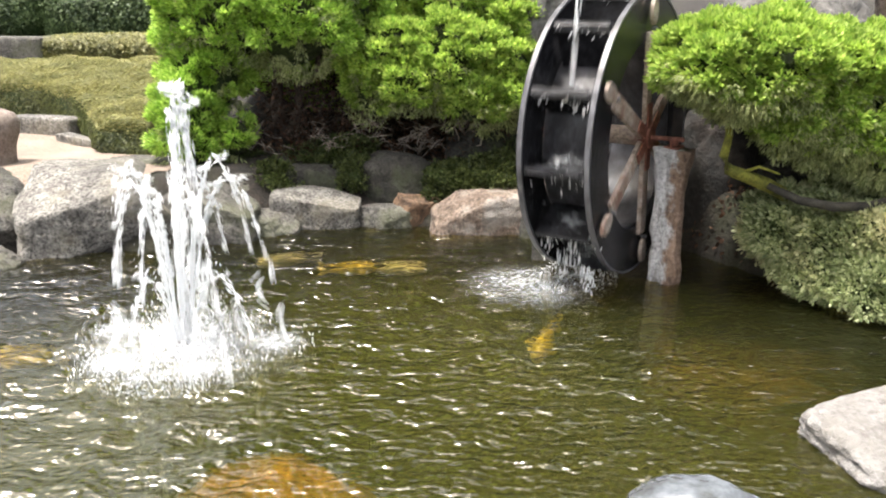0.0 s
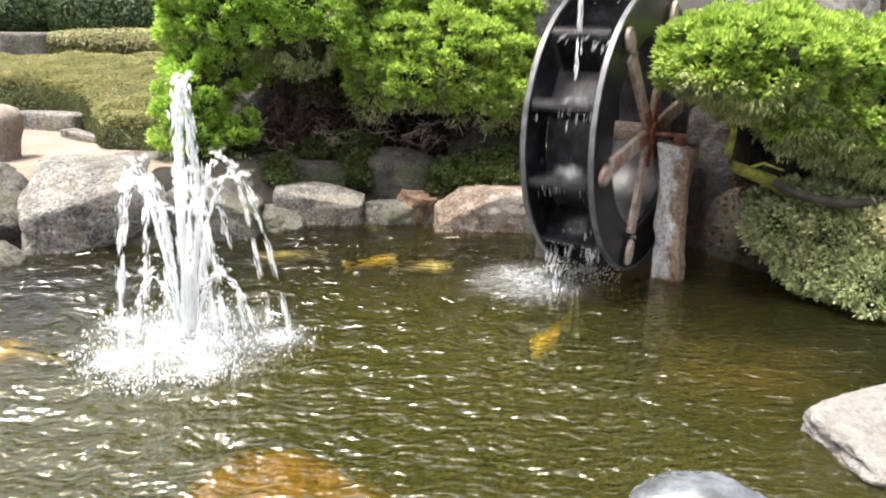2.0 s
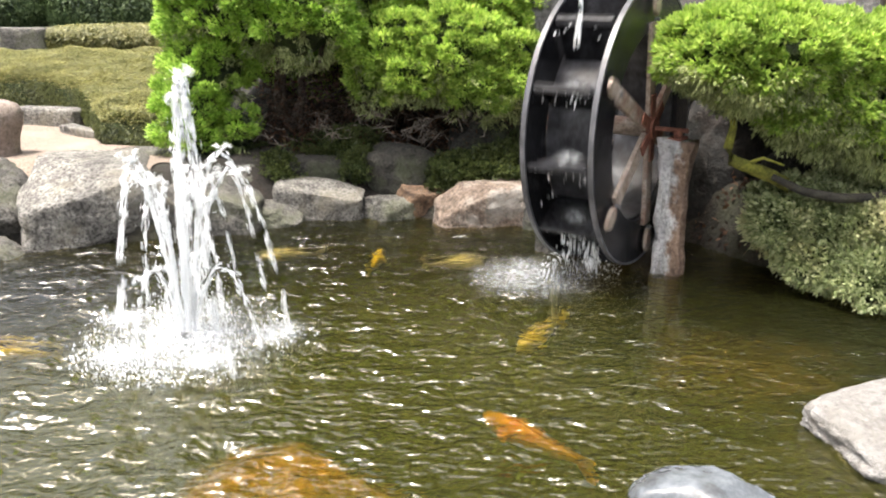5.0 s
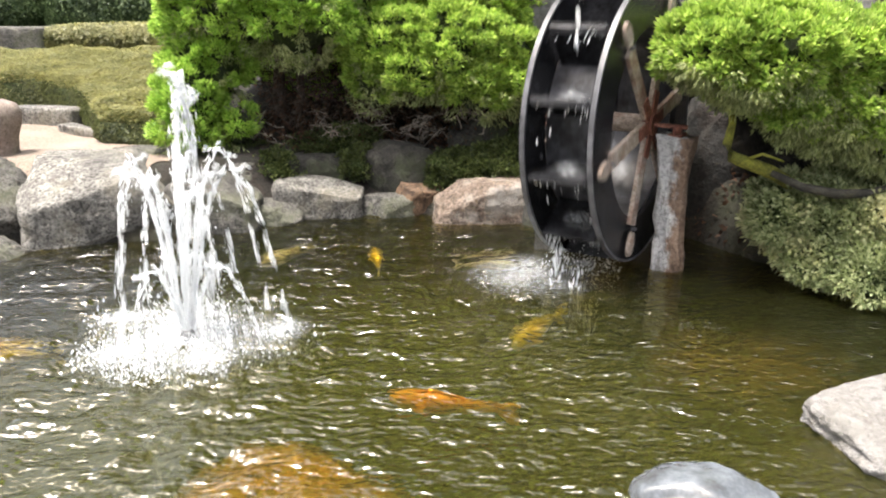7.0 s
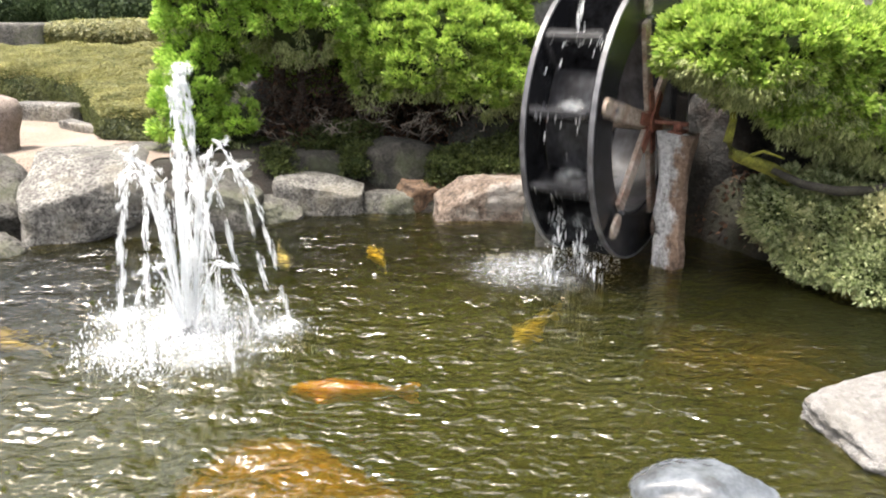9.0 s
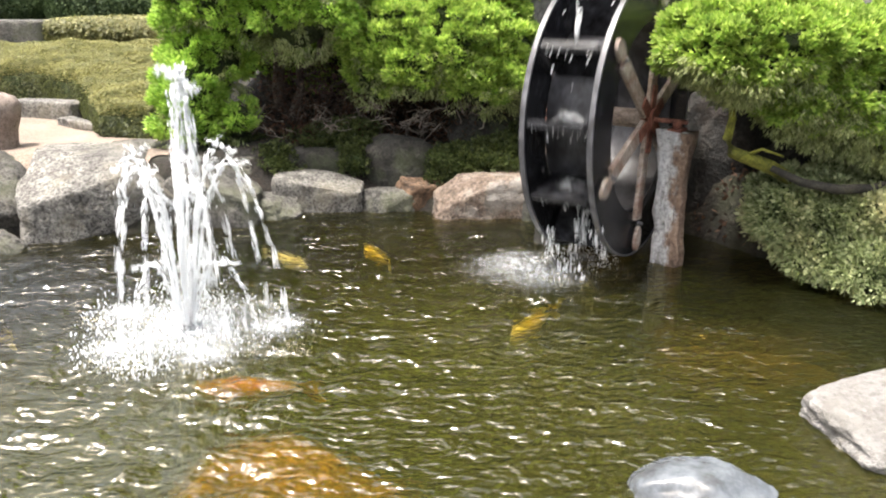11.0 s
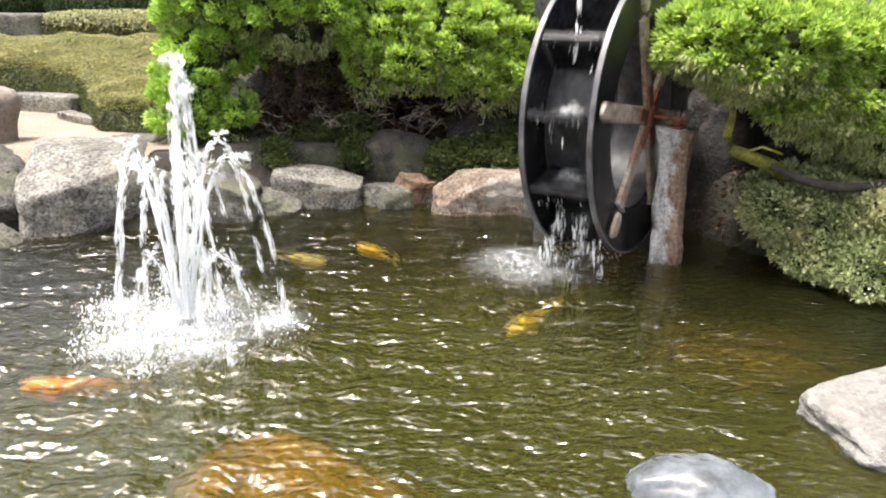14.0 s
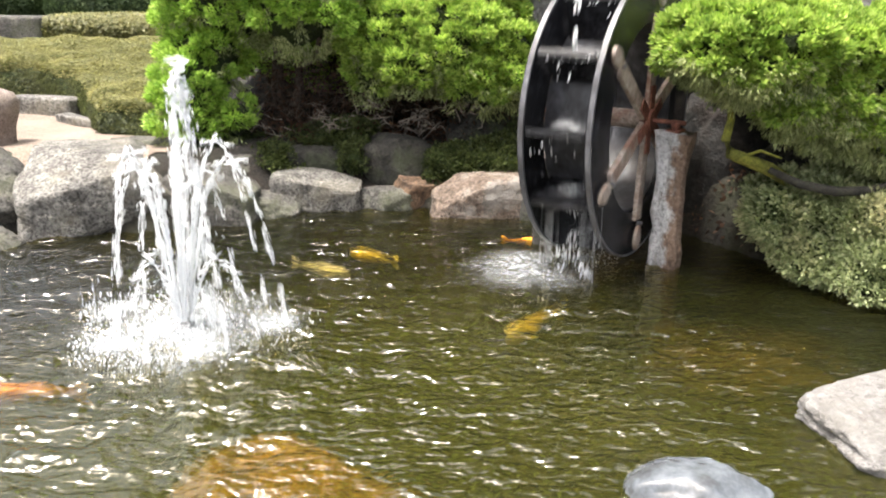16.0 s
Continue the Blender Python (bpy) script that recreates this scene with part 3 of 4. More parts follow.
juniper((-1.5, 7.4, 0.6), [
    ((-1.78, 6.95, 1.78), (0.56, 0.5, 0.58)), ((-1.15, 6.8, 1.74), (0.5, 0.48, 0.52)), ((-1.6, 7.4, 2.3), (0.9, 0.8, 0.8)), ((-0.85, 6.98, 1.9), (0.4, 0.46, 0.55)),
    ((-2.1, 6.72, 0.78), (0.23, 0.24, 0.36)), ((-1.72, 6.72, 0.66), (0.12, 0.14, 0.15)), ((-1.98, 6.85, 1.15), (0.3, 0.3, 0.3)), ((-1.0, 8.1, 1.1), (0.8, 0.4, 0.6))],
    JUNIPER, "tall rounded green juniper bush on the pond bank", 41, 9000, 300, 0.11, 0.085,
    trunks=[((-1.5, 7.4, 0.4), (-1.5, 7.3, 1.6), 0.07, 0.04), ((-1.45, 7.4, 0.5), (-1.0, 7.1, 1.5), 0.05, 0.02), ((-1.6, 7.4, 0.5), (-2.0, 6.9, 1.1), 0.05, 0.02)])
juniper((0.1, 7.5, 0.8), [
    ((-0.4, 6.92, 1.3), (0.42, 0.42, 0.36)), ((0.1, 6.9, 1.28), (0.45, 0.45, 0.38)), ((0.5, 6.85, 1.13), (0.27, 0.32, 0.38)), ((-0.1, 7.4, 1.65), (0.85, 0.6, 0.5)), ((0.42, 7.3, 1.55), (0.4, 0.5, 0.5)),
    ((-0.58, 6.85, 1.06), (0.17, 0.2, 0.26)), ((0.28, 6.72, 1.02), (0.26, 0.24, 0.24)), ((-0.25, 6.7, 1.12), (0.26, 0.24, 0.2)), ((-0.5, 8.1, 1.2), (0.7, 0.4, 0.5)), ((0.4, 8.1, 1.15), (0.7, 0.4, 0.4))],
    JUNIPER_PALE, "spreading yellow-green juniper bush on the pond bank", 42, 9000, 300, 0.095, 0.075,
    trunks=[((0.0, 7.6, 0.6), (0.1, 7.4, 1.3), 0.06, 0.04), ((0.0, 7.6, 0.6), (-0.6, 7.1, 1.2), 0.04, 0.02), ((0.1, 7.6, 0.7), (0.5, 7.1, 1.1), 0.04, 0.02)])
juniper((2.6, 5.4, 0.6), [
    ((1.58, 4.78, 1.42), (0.26, 0.33, 0.21)), ((1.9, 4.8, 1.4), (0.4, 0.42, 0.27)), ((2.3, 4.85, 1.3), (0.42, 0.42, 0.32)), ((2.75, 4.9, 1.16), (0.48, 0.46, 0.35)),
    ((1.74, 4.76, 1.28), (0.18, 0.24, 0.17)), ((2.08, 4.74, 1.16), (0.22, 0.24, 0.23)), ((2.38, 4.72, 1.08), (0.26, 0.26, 0.24)), ((2.68, 4.68, 1.02), (0.3, 0.3, 0.26)), ((2.95, 4.66, 0.98), (0.3, 0.3, 0.26)),
    # rear lobes added out of sight to shade the bank behind the wheel
    ((2.25, 5.4, 1.3), (0.3, 0.4, 0.22)), ((2.7, 5.6, 1.25), (0.5, 0.5, 0.28)), ((2.18, 6.3, 1.36), (0.28, 0.45, 0.2)), ((2.5, 6.4, 1.35), (0.4, 0.45, 0.2))],
    JUNIPER_PALE, "overhanging bright green juniper beside the water wheel", 43, 9000, 260, 0.07, 0.055,
    trunks=[((2.85, 5.3, 0.4), (2.6, 5.1, 1.2), 0.07, 0.04)], hang=8000)


def mossy_branch():
    r2 = random.Random(9)
    base = empty("mossy_branch", pose(2.2, 5.2, 0.6), "curved yellow-green mossy branch below the juniper", "branch")
    o = Vector((2.2, 5.2, 0.6))
    main = [(1.79, 5.0, 1.1), (1.81, 5.0, 0.95), (1.79, 5.0, 0.82), (1.83, 5.0, 0.735), (1.95, 5.0, 0.69), (2.1, 5.02, 0.63), (2.3, 5.1, 0.52), (2.6, 5.2, 0.45)]
    main = [(0.94 * x, 0.94 * y, 1.7 + 0.94 * (z - 1.7)) for x, y, z in main]
    tubes("limb", [([Vector(p) - o for p in main], [0.018, 0.022, 0.027, 0.036, 0.04, 0.042, 0.045, 0.05])], MOSSBARK, base)
    dark = [(1.96, 4.68, 0.7), (2.1, 4.56, 0.64), (2.28, 4.5, 0.615), (2.47, 4.48, 0.625), (2.75, 4.5, 0.7)]
    tubes("dark_limb", [([Vector(p) - o for p in dark], [0.02, 0.026, 0.03, 0.028, 0.022])], DARKBARK, base, "dark bare limb")
    twig = [(1.79, 4.7, 0.77), (1.88, 4.65, 0.82), (2.0, 4.63, 0.78)]
    tubes("twig", [([Vector(p) - o for p in twig], [0.012, 0.009, 0.006])], MOSSBARK, base)


mossy_branch()


def undergrowth():
    """Bare twisted branches under the bushes, fine dead twigs behind and a few stout grey ones in front."""
    r2 = random.Random(12)
    runs = []
    for k in range(260):
        x = r2.uniform(-1.5, 0.7)
        y = r2.uniform(6.75, 7.3)
        a = (x, y + 0.3, 0.5 + r2.uniform(0, 0.5))
        b = (x + r2.uniform(-0.45, 0.45), y - 0.1, a[2] + r2.uniform(-0.15, 0.3))
        runs.append(wander(r2, a, b, r2.uniform(0.002, 0.006), 0.0012, 8, 0.1))
    stout = []
    for k in range(16):
        x = -1.3 + 1.8 * k / 15 + r2.uniform(-0.1, 0.1)
        a = (x, 6.95, 0.5 + r2.uniform(0, 0.15))
        b = (x + r2.choice((-1, 1)) * r2.uniform(0.15, 0.5), 6.6, 0.62 + r2.uniform(-0.05, 0.28))
        stout.append(wander(r2, a, b, r2.uniform(0.007, 0.013), 0.003, 10, 0.09))
        for j in range(3):
            c = Vector(b).lerp(Vector(a), r2.uniform(0.1, 0.6))
            stout.append(wander(r2, c, c + Vector((r2.uniform(-0.2, 0.2), -0.05, r2.uniform(-0.06, 0.16))), 0.004, 0.0015, 7, 0.04))
    ob = tubes("bare_branches", stout, PALEBARK, None, "", 6)
    tagged(ob, "stout pale grey branches bare under the bushes", "branches", kind="stuff")
    ob = tubes("undergrowth", runs, BARK, None, "", 5)
    tagged(ob, "tangle of bare grey branches under the bushes", "branches", kind="stuff")
    # dead foliage, filled in thickly to stand in for the hollow's dark shade too
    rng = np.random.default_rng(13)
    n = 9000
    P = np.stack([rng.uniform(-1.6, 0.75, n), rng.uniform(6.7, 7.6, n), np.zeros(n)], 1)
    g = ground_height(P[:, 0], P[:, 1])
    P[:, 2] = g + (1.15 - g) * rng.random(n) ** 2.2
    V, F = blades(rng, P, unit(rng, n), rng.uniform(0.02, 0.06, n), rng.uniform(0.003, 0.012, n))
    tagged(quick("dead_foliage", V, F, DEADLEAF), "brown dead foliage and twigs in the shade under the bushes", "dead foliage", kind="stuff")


undergrowth()


def leaf_shell(name, lobes, mat, label, category, seed, n, length, width, power=2.0, lump=0.03, lowest=-0.4, core_mat=None, per=3, loose=False, group="", flat=0.9, origin=None):
    rng = np.random.default_rng(seed)
    o = np.array(origin if origin else lobes[0][0]) * 1.0
    base = empty(name, pose(*o), label, category, group)
    lobes = [(tuple(np.array(c) - o), r) for c, r in lobes]
    P, N = lobe_points(rng, lobes, n, power, lump, lowest, 0.05)
    V, F = sprays(rng, P, N, per, 0.9, length * 1.6, length, width, 0.2) if loose else shell_leaves(rng, P, N, per, length, width)
    quick("foliage", V, F, mat, base)
    V, Fc = [], []
    for lc, r in lobes:
        bm = bmesh.new()
        bmesh.ops.create_icosphere(bm, subdivisions=4, radius=1.0)
        k0 = len(V)
        for v in bm.verts:
            d = v.co.normalized()
            f = (abs(d.x) ** power + abs(d.y) ** power + abs(d.z) ** power) ** (-1 / power) * 0.88
            V.append((lc[0] + d.x * r[0] * f, lc[1] + d.y * r[1] * f, lc[2] + d.z * r[2] * f))
        Fc += [tuple(v.index + k0 for v in f.verts) for f in bm.faces]
        bm.free()
    # solid core, its dark green standing in for the shade inside
    quick("inner_mass", V, Fc, core_mat or INNERSHADE, base)
    return base


def hedge_block(outline, top, foot, label, seed, density):
    """A clipped hedge on a ground outline: a level or sloping top with rounded shoulders, upright sides down to the foot."""
    rng = np.random.default_rng(seed)
    o = np.array([*outline[0], foot])
    base = empty("clipped_hedge", pose(*o), label, "hedge")
    pts = np.array(outline)
    nxt = np.roll(pts, -1, 0)

    def inside(x, y):
        c = np.zeros(len(x), bool)
        for (x1, y1), (x2, y2) in zip(pts, nxt):
            c ^= ((y1 > y) != (y2 > y)) & (x < (x2 - x1) * (y - y1) / (y2 - y1 + 1e-12) + x1)
        return c

    def border(x, y):
        d = np.full(len(x), 9.0)
        for a, b in zip(pts, nxt):
            e = b - a
            t = np.clip(((x - a[0]) * e[0] + (y - a[1]) * e[1]) / (e @ e), 0, 1)
            d = np.minimum(d, np.hypot(x - a[0] - t * e[0], y - a[1] - t * e[1]))
        return d

    lo, hi = pts.min(0), pts.max(0)
    n = int(density * np.prod(hi - lo))
    x, y = rng.uniform(lo[0], hi[0], n), rng.uniform(lo[1], hi[1], n)
    ok = inside(x, y)
    x, y = x[ok], y[ok]
    lumps = 0.02 * np.sin(5.1 * x + 2 * np.sin(3 * y)) * np.sin(4.3 * y) + 0.012 * np.sin(13 * x + 9 * y)
    z = top(x, y) - 0.09 * np.exp(-border(x, y) / 0.06) + lumps
    P1, N1 = np.stack([x, y, z], 1), np.tile([0.0, 0.0, 1.0], (len(x), 1))
    V, F = shell_leaves(rng, P1 - o, N1, 4, 0.024, 0.009)
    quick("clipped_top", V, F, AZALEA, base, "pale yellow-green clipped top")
    P2, N2 = [], []
    for a, b in zip(pts, nxt):
        e = b - a
        L = np.hypot(*e)
        m = int(density * 0.75 * L * 0.6)
        t = rng.random(m)
        q = a + t[:, None] * e
        u = rng.random(m)
        out = np.array([e[1], -e[0]]) / L
        zt = top(q[:, 0], q[:, 1]) - 0.08
        bulge = 0.03 * np.sin(9 * q[:, 0] + 4 * u) + 0.03 * np.sin(np.pi * u)
        P2.append(np.stack([q[:, 0] + out[0] * bulge, q[:, 1] + out[1] * bulge, foot + (zt - foot) * u], 1))
        N2.append(np.tile([out[0], out[1], 0.15], (m, 1)))
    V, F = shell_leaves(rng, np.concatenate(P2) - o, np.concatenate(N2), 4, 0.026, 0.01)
    quick("clipped_side", V, F, AZALEA_SHADED, base, "greener leaves down the sides, shade put into their colour")
    # solid inside set in from the leaves, its dark colour standing in for shade
    bm = bmesh.new()
    c = pts.mean(0)
    ring = [c + (p - c) * (1 - 0.04 / max(np.hypot(*(p - c)), 0.2)) for p in pts]
    vb = [bm.verts.new((*(p - o[:2]), -0.1)) for p in ring]
    vt = [bm.verts.new((*(p - o[:2]), float(top(p[0], p[1])) - 0.1 - o[2])) for p in ring]
    for i in range(len(ring)):
        j = (i + 1) % len(ring)
        bm.faces.new((vb[i], vb[j], vt[j], vt[i]))
    bmesh.ops.triangulate(bm, faces=[bm.faces.new(vt)])
    bmesh.ops.recalc_face_normals(bm, faces=bm.faces)
    part("inner_mass", bm, INNERSHADE, base)


hedge_block([(-7.6, 9.2), (-5.05, 9.02), (-4.35, 8.88), (-3.8, 8.45), (-3.45, 7.9), (-3.16, 7.3), (-3.0, 7.05), (-2.4, 6.98), (-2.15, 7.25), (-2.4, 8.2), (-3.0, 10.9), (-7.6, 10.6)],
            lambda x, y: 0.7 + 0.1 * (y - 7.0), 0.42, "low clipped azalea hedge with pale yellow-green top", 51, 5200)
leaf_shell("low_hedge", [((-5.0, 13.2, 1.05), (1.35, 0.5, 0.22))], AZALEA, "far low clipped hedge, brownish green", "hedge", 53, 12000, 0.045, 0.015, 3.5, 0.02, -0.8, per=4)
leaf_shell("round_bush", [((-5.9, 15.4, 1.5), (1.3, 0.9, 0.85)), ((-4.3, 15.6, 1.5), (1.2, 0.9, 0.75))], DARKHEDGE, "dark green rounded clipped bush at the back", "bush", 54, 15000, 0.06, 0.022, 2.4, 0.03, -0.9, per=4)
leaf_shell("round_bush", [((-8.0, 15.5, 1.5), (0.9, 0.9, 0.8))], DARKHEDGE, "far dark green clipped bush", "bush", 55, 9000, 0.055, 0.019, 2.4, 0.03, -0.9, per=4)
leaf_shell("low_shrub", [((2.36, 4.85, 0.36), (0.3, 0.36, 0.3)), ((2.75, 4.75, 0.3), (0.5, 0.45, 0.4)), ((2.12, 4.85, 0.42), (0.17, 0.24, 0.2)), ((2.28, 4.66, 0.18), (0.18, 0.2, 0.17)), ((2.58, 4.5, 0.16), (0.32, 0.3, 0.22)), ((2.95, 4.3, 0.1), (0.4, 0.35, 0.3))],
           BOXSHRUB, "small-leaved pale green shrub hanging over the water", "shrub", 56, 15000, 0.034, 0.0095, 2.0, 0.16, -0.9, per=7, loose=True)
leaf_shell("ground_ivy", [((0.4, 6.62, 0.33), (0.34, 0.2, 0.17)), ((0.08, 6.58, 0.3), (0.2, 0.16, 0.15)), ((0.62, 6.75, 0.42), (0.16, 0.16, 0.16))], IVY, "dark green creeping ivy over the bank stones", "ivy", 57, 2600, 0.03, 0.011, 2.2, 0.16, -0.5, per=6, loose=True)


# a few low plants, spread wider to darken the soil in place of shade
leaf_shell("ground_ivy", [((-1.45, 6.6, 0.3), (0.24, 0.13, 0.14)), ((-0.72, 6.6, 0.34), (0.12, 0.12, 0.14)), ((-0.82, 6.85, 0.5), (0.25, 0.16, 0.12)), ((-1.9, 6.62, 0.34), (0.2, 0.13, 0.13)), ((-1.35, 6.78, 0.26), (0.2, 0.14, 0.13)), ((-1.0, 6.95, 0.42), (0.35, 0.2, 0.14)), ((-0.8, 6.75, 0.2), (0.16, 0.12, 0.12)), ((-1.75, 6.8, 0.36), (0.25, 0.16, 0.12))], IVY,
           "low groundcover spread to darken the bank under the bushes", "groundcover", 58, 5200, 0.028, 0.01, 2.0, 0.2, -0.5, per=6, loose=True)


def tree(x, y, height, spread, seed, label, low=0.36, limbs=14):
    """A garden tree whose crown stands above the bushes: tapered trunk, limbs, leafy crown with gaps."""
    rng, r2 = np.random.default_rng(seed), random.Random(seed)
    z0 = float(ground_height(np.array(x), np.array(y))) - 0.05
    base = empty("tree", pose(x, y, z0), label, "tree")
    fork = Vector((r2.uniform(-0.2, 0.2), r2.uniform(-0.2, 0.2), height * (low - 0.12)))
    tubes("trunk", [wander(r2, (0, 0, 0), fork, 0.18, 0.11, 9, 0.06)], BARK, base)
    lobes = []
    for k in range(limbs):
        a = k * 2.4 + seed
        tip = Vector((math.cos(a) * spread * r2.uniform(0.3, 0.8), math.sin(a) * spread * r2.uniform(0.2, 0.6), height * (low + (0.93 - low) * (k + r2.uniform(0.2, 0.8)) / limbs)))
        tubes("limb", [wander(r2, fork, tip, 0.06, 0.02, 8, 0.1)], BARK, base)
        q = spread * r2.uniform(0.42, 0.58)
        lobes.append((tuple(tip), (q, q, q * 0.8)))
    P, N = lobe_points(rng, lobes, 9000, 2.0, 0.2, -1.0, 0.35)
    V, F = sprays(rng, P, N, 4, 0.9, 0.14, 0.14, 0.038, 0.1)
    quick("crown", V, F, DARKHEDGE, base, "dark green leafy crown")
    core("dark_filler", lobes, 0.72, INNERSHADE, base)


for x, y, h, sp, sd in [(-0.8, 11.2, 11.0, 2.2, 61), (2.2, 10.8, 11.5, 2.5, 62), (5.3, 9.8, 11.0, 2.6, 63), (7.2, 6.4, 9.0, 2.5, 67), (0.9, 13.5, 12.5, 2.8, 68)]:
    tree(x, y, h, sp, sd, "tall dark green garden tree rising behind the bushes")


def leaf_litter():
    rng = np.random.default_rng(3)
    n = 700
    P = np.stack([rng.uniform(1.65, 2.6, n), rng.uniform(5.0, 6.4, n), np.zeros(n)], 1)
    P[:, 2] = ground_height(P[:, 0], P[:, 1]) + rng.uniform(0.0, 0.05, n)
    P = P[P[:, 2] > 0.05]
    n = len(P)
    D = unit(rng, n)
    V, F = blades(rng, P, D, rng.uniform(0.03, 0.07, n), rng.uniform(0.008, 0.02, n))
    tagged(quick("dead_leaves", V, F, DEADLEAF), "brown dead leaves and twigs on the shaded bank", "dead leaves", kind="stuff")


leaf_litter()


def foam_patch(name, wave, seed, mat, label, parent=None):
    """A ragged low mound of foam, radius 1 in its own space."""
    V, F, rings, seg = [], [], 12, 40
    for i in range(rings + 1):
        for k in range(seg):
            a, r = 2 * math.pi * k / seg, i / rings
            h = wave * (noise.noise(Vector((r * math.cos(a) * 3, r * math.sin(a) * 3, seed * 5.3))) + 0.5 * noise.noise(Vector((r * math.cos(a) * 9, r * math.sin(a) * 9, seed)))) * (1 - r)
            V.append((r * math.cos(a), r * math.sin(a), max(h + wave * 0.8 * (1 - r), 0)))
    for i in range(rings):
        for k in range(seg):
            F.append((i * seg + k, i * seg + (k + 1) % seg, (i + 1) * seg + (k + 1) % seg, (i + 1) * seg + k))
    return quick(name, V, F, mat, parent, label, True)


# ---- water wheel ----
HUB, TURN = (1.294, 5.084, 0.93), -32.68
RAD, WIDE, INNER = 0.883, 0.42, 0.60


def ring_bm(r0, r1, x0, x1, seg=96):
    bm = bmesh.new()
    loops = []
    for x, r in ((x0, r0), (x0, r1), (x1, r1), (x1, r0)):
        loops.append([bm.verts.new((x, r * math.cos(a), r * math.sin(a))) for a in np.linspace(0, 2 * math.pi, seg, endpoint=False)])
    for k in range(seg):
        for a in range(4):
            p, q = loops[a], loops[(a + 1) % 4]
            bm.faces.new((p[k], q[k], q[(k + 1) % seg], p[(k + 1) % seg]))
    bmesh.ops.recalc_face_normals(bm, faces=bm.faces)
    return bm


def spin(theta):
    """Local frame on the wheel at the angle theta, measured upwards from the side that faces the pond: y radial, z along the turn."""
    a = radians(theta)
    return Matrix(((1, 0, 0, 0), (0, -math.cos(a), -math.sin(a), 0), (0, math.sin(a), -math.cos(a), 0), (0, 0, 0, 1)))


def water_wheel():
    wheel = empty("water_wheel", pose(*HUB, 0, 0, TURN), "black wooden overshot water wheel turning above the pond", "water wheel")
    for x0 in (0.0, -WIDE):
        part("side_ring", ring_bm(INNER, RAD - 0.004, x0 - 0.035, x0), BLACKWOOD, wheel, "wet black side ring")
        part("rim_band", ring_bm(RAD - 0.01, RAD + 0.004, x0 - 0.028, x0 + 0.003), RIMWOOD, wheel, "rim edge with sky sheen in its pale grey")
    part("drum", ring_bm(INNER - 0.012, INNER, -WIDE + 0.002, -0.037), LINING, wheel, "grey wet drum lining")
    for k in range(12):
        bm = bmesh.new()
        box_bm(bm, (WIDE - 0.08, RAD - INNER + 0.02, 0.022), pose(-WIDE / 2 - 0.018, (RAD + INNER) / 2, 0.0, -10), 0.003)
        m = spin(20.9 + 30 * k)
        bm.transform(m)
        pd = part("paddle", bm, BLACKWOOD, wheel)
        bm = bmesh.new()
        box_bm(bm, (WIDE - 0.072, 0.05, 0.03), pose(-WIDE / 2 - 0.018, RAD - 0.022, -0.012, -10), 0.005)
        bm.transform(m)
        part("lip", bm, LIPWOOD, pd, "wet paddle lip, sky sheen in its grey")
        # water spilling in threads over the paddle's lip
        rng = random.Random(k)
        bm = bmesh.new()
        for j in range(18):
            u = rng.random()
            sz = rng.uniform(0.0015, 0.004)
            mm = pose(-0.045 - u * (WIDE - 0.09), RAD - rng.uniform(0.0, 0.05), -0.01 + rng.expovariate(1 / 0.035)) @ Matrix.Diagonal((sz, sz, sz * rng.uniform(2, 8), 1))
            bmesh.ops.create_icosphere(bm, subdivisions=1, radius=1.0, matrix=mm)
        bm.transform(m)
        tagged(part("spilling_water", bm, SPRAY, wheel, "white water spilling over the paddle lip", True), kind="stuff")
        film = foam_patch("splashing_water", 0.5, k, FOAM, "white water splashing on the paddle", wheel)
        film.matrix_basis = m @ pose(-WIDE / 2 + 0.02, RAD - 0.12, -0.02, 190) @ Matrix.Diagonal((0.19, 0.15, 0.16, 1))
    for x0 in (0.012, -WIDE - 0.03):
        for k in range(6):
            bm = bmesh.new()
            box_bm(bm, (0.03, 0.56, 0.1), pose(x0, 0.37, 0, 0, 0, 0), 0.006)
            bm.transform(spin(25.3 + 60 * k))
            sp = part("spoke", bm, SPOKEWOOD, wheel, "weathered pale timber spoke")
            bm = bmesh.new()
            box_bm(bm, (0.012, 0.17, 0.075), pose(x0 + 0.0215, 0.13, 0), 0.003)
            bm.transform(spin(25.3 + 60 * k))
            part("hub_plate", bm, RUST, sp, "rusty red iron plate")
            bm = bmesh.new()
            bmesh.ops.create_cone(bm, cap_ends=True, segments=8, radius1=0.014, radius2=0.012, depth=0.03, matrix=spin(25.3 + 60 * k) @ pose(x0 + 0.025, 0.67, 0, 0, 90, 0))
            part("bolt", bm, RIMWOOD, sp)
            bm = bmesh.new()
            bmesh.ops.create_cone(bm, cap_ends=True, segments=20, radius1=0.05, radius2=0.046, depth=0.02, matrix=spin(25.3 + 60 * k) @ pose(x0 + 0.018, 0.77, 0) @ Matrix.Diagonal((1, 1.7, 1, 1)) @ pose(0, 0, 0, 0, 90, 0))
            part("end_plate", bm, SPOKEWOOD, sp, "pale worn plate clamping the spoke to the ring")
    part("hub", ring_bm(0.02, 0.07, -0.012, 0.055, 24), RUST, wheel, "rusty red iron hub")
    part("shaft", ring_bm(0.016, 0.06, -WIDE - 0.06, -0.014, 24), SPOKEWOOD, wheel, "weathered timber shaft")
    part("axle", ring_bm(0.001, 0.0145, -WIDE - 0.3, 0.26, 16), RUST, wheel, "rusty iron axle rod")
    return wheel


wheel = water_wheel()
AX = Vector((math.cos(radians(TURN)), math.sin(radians(TURN)), 0))


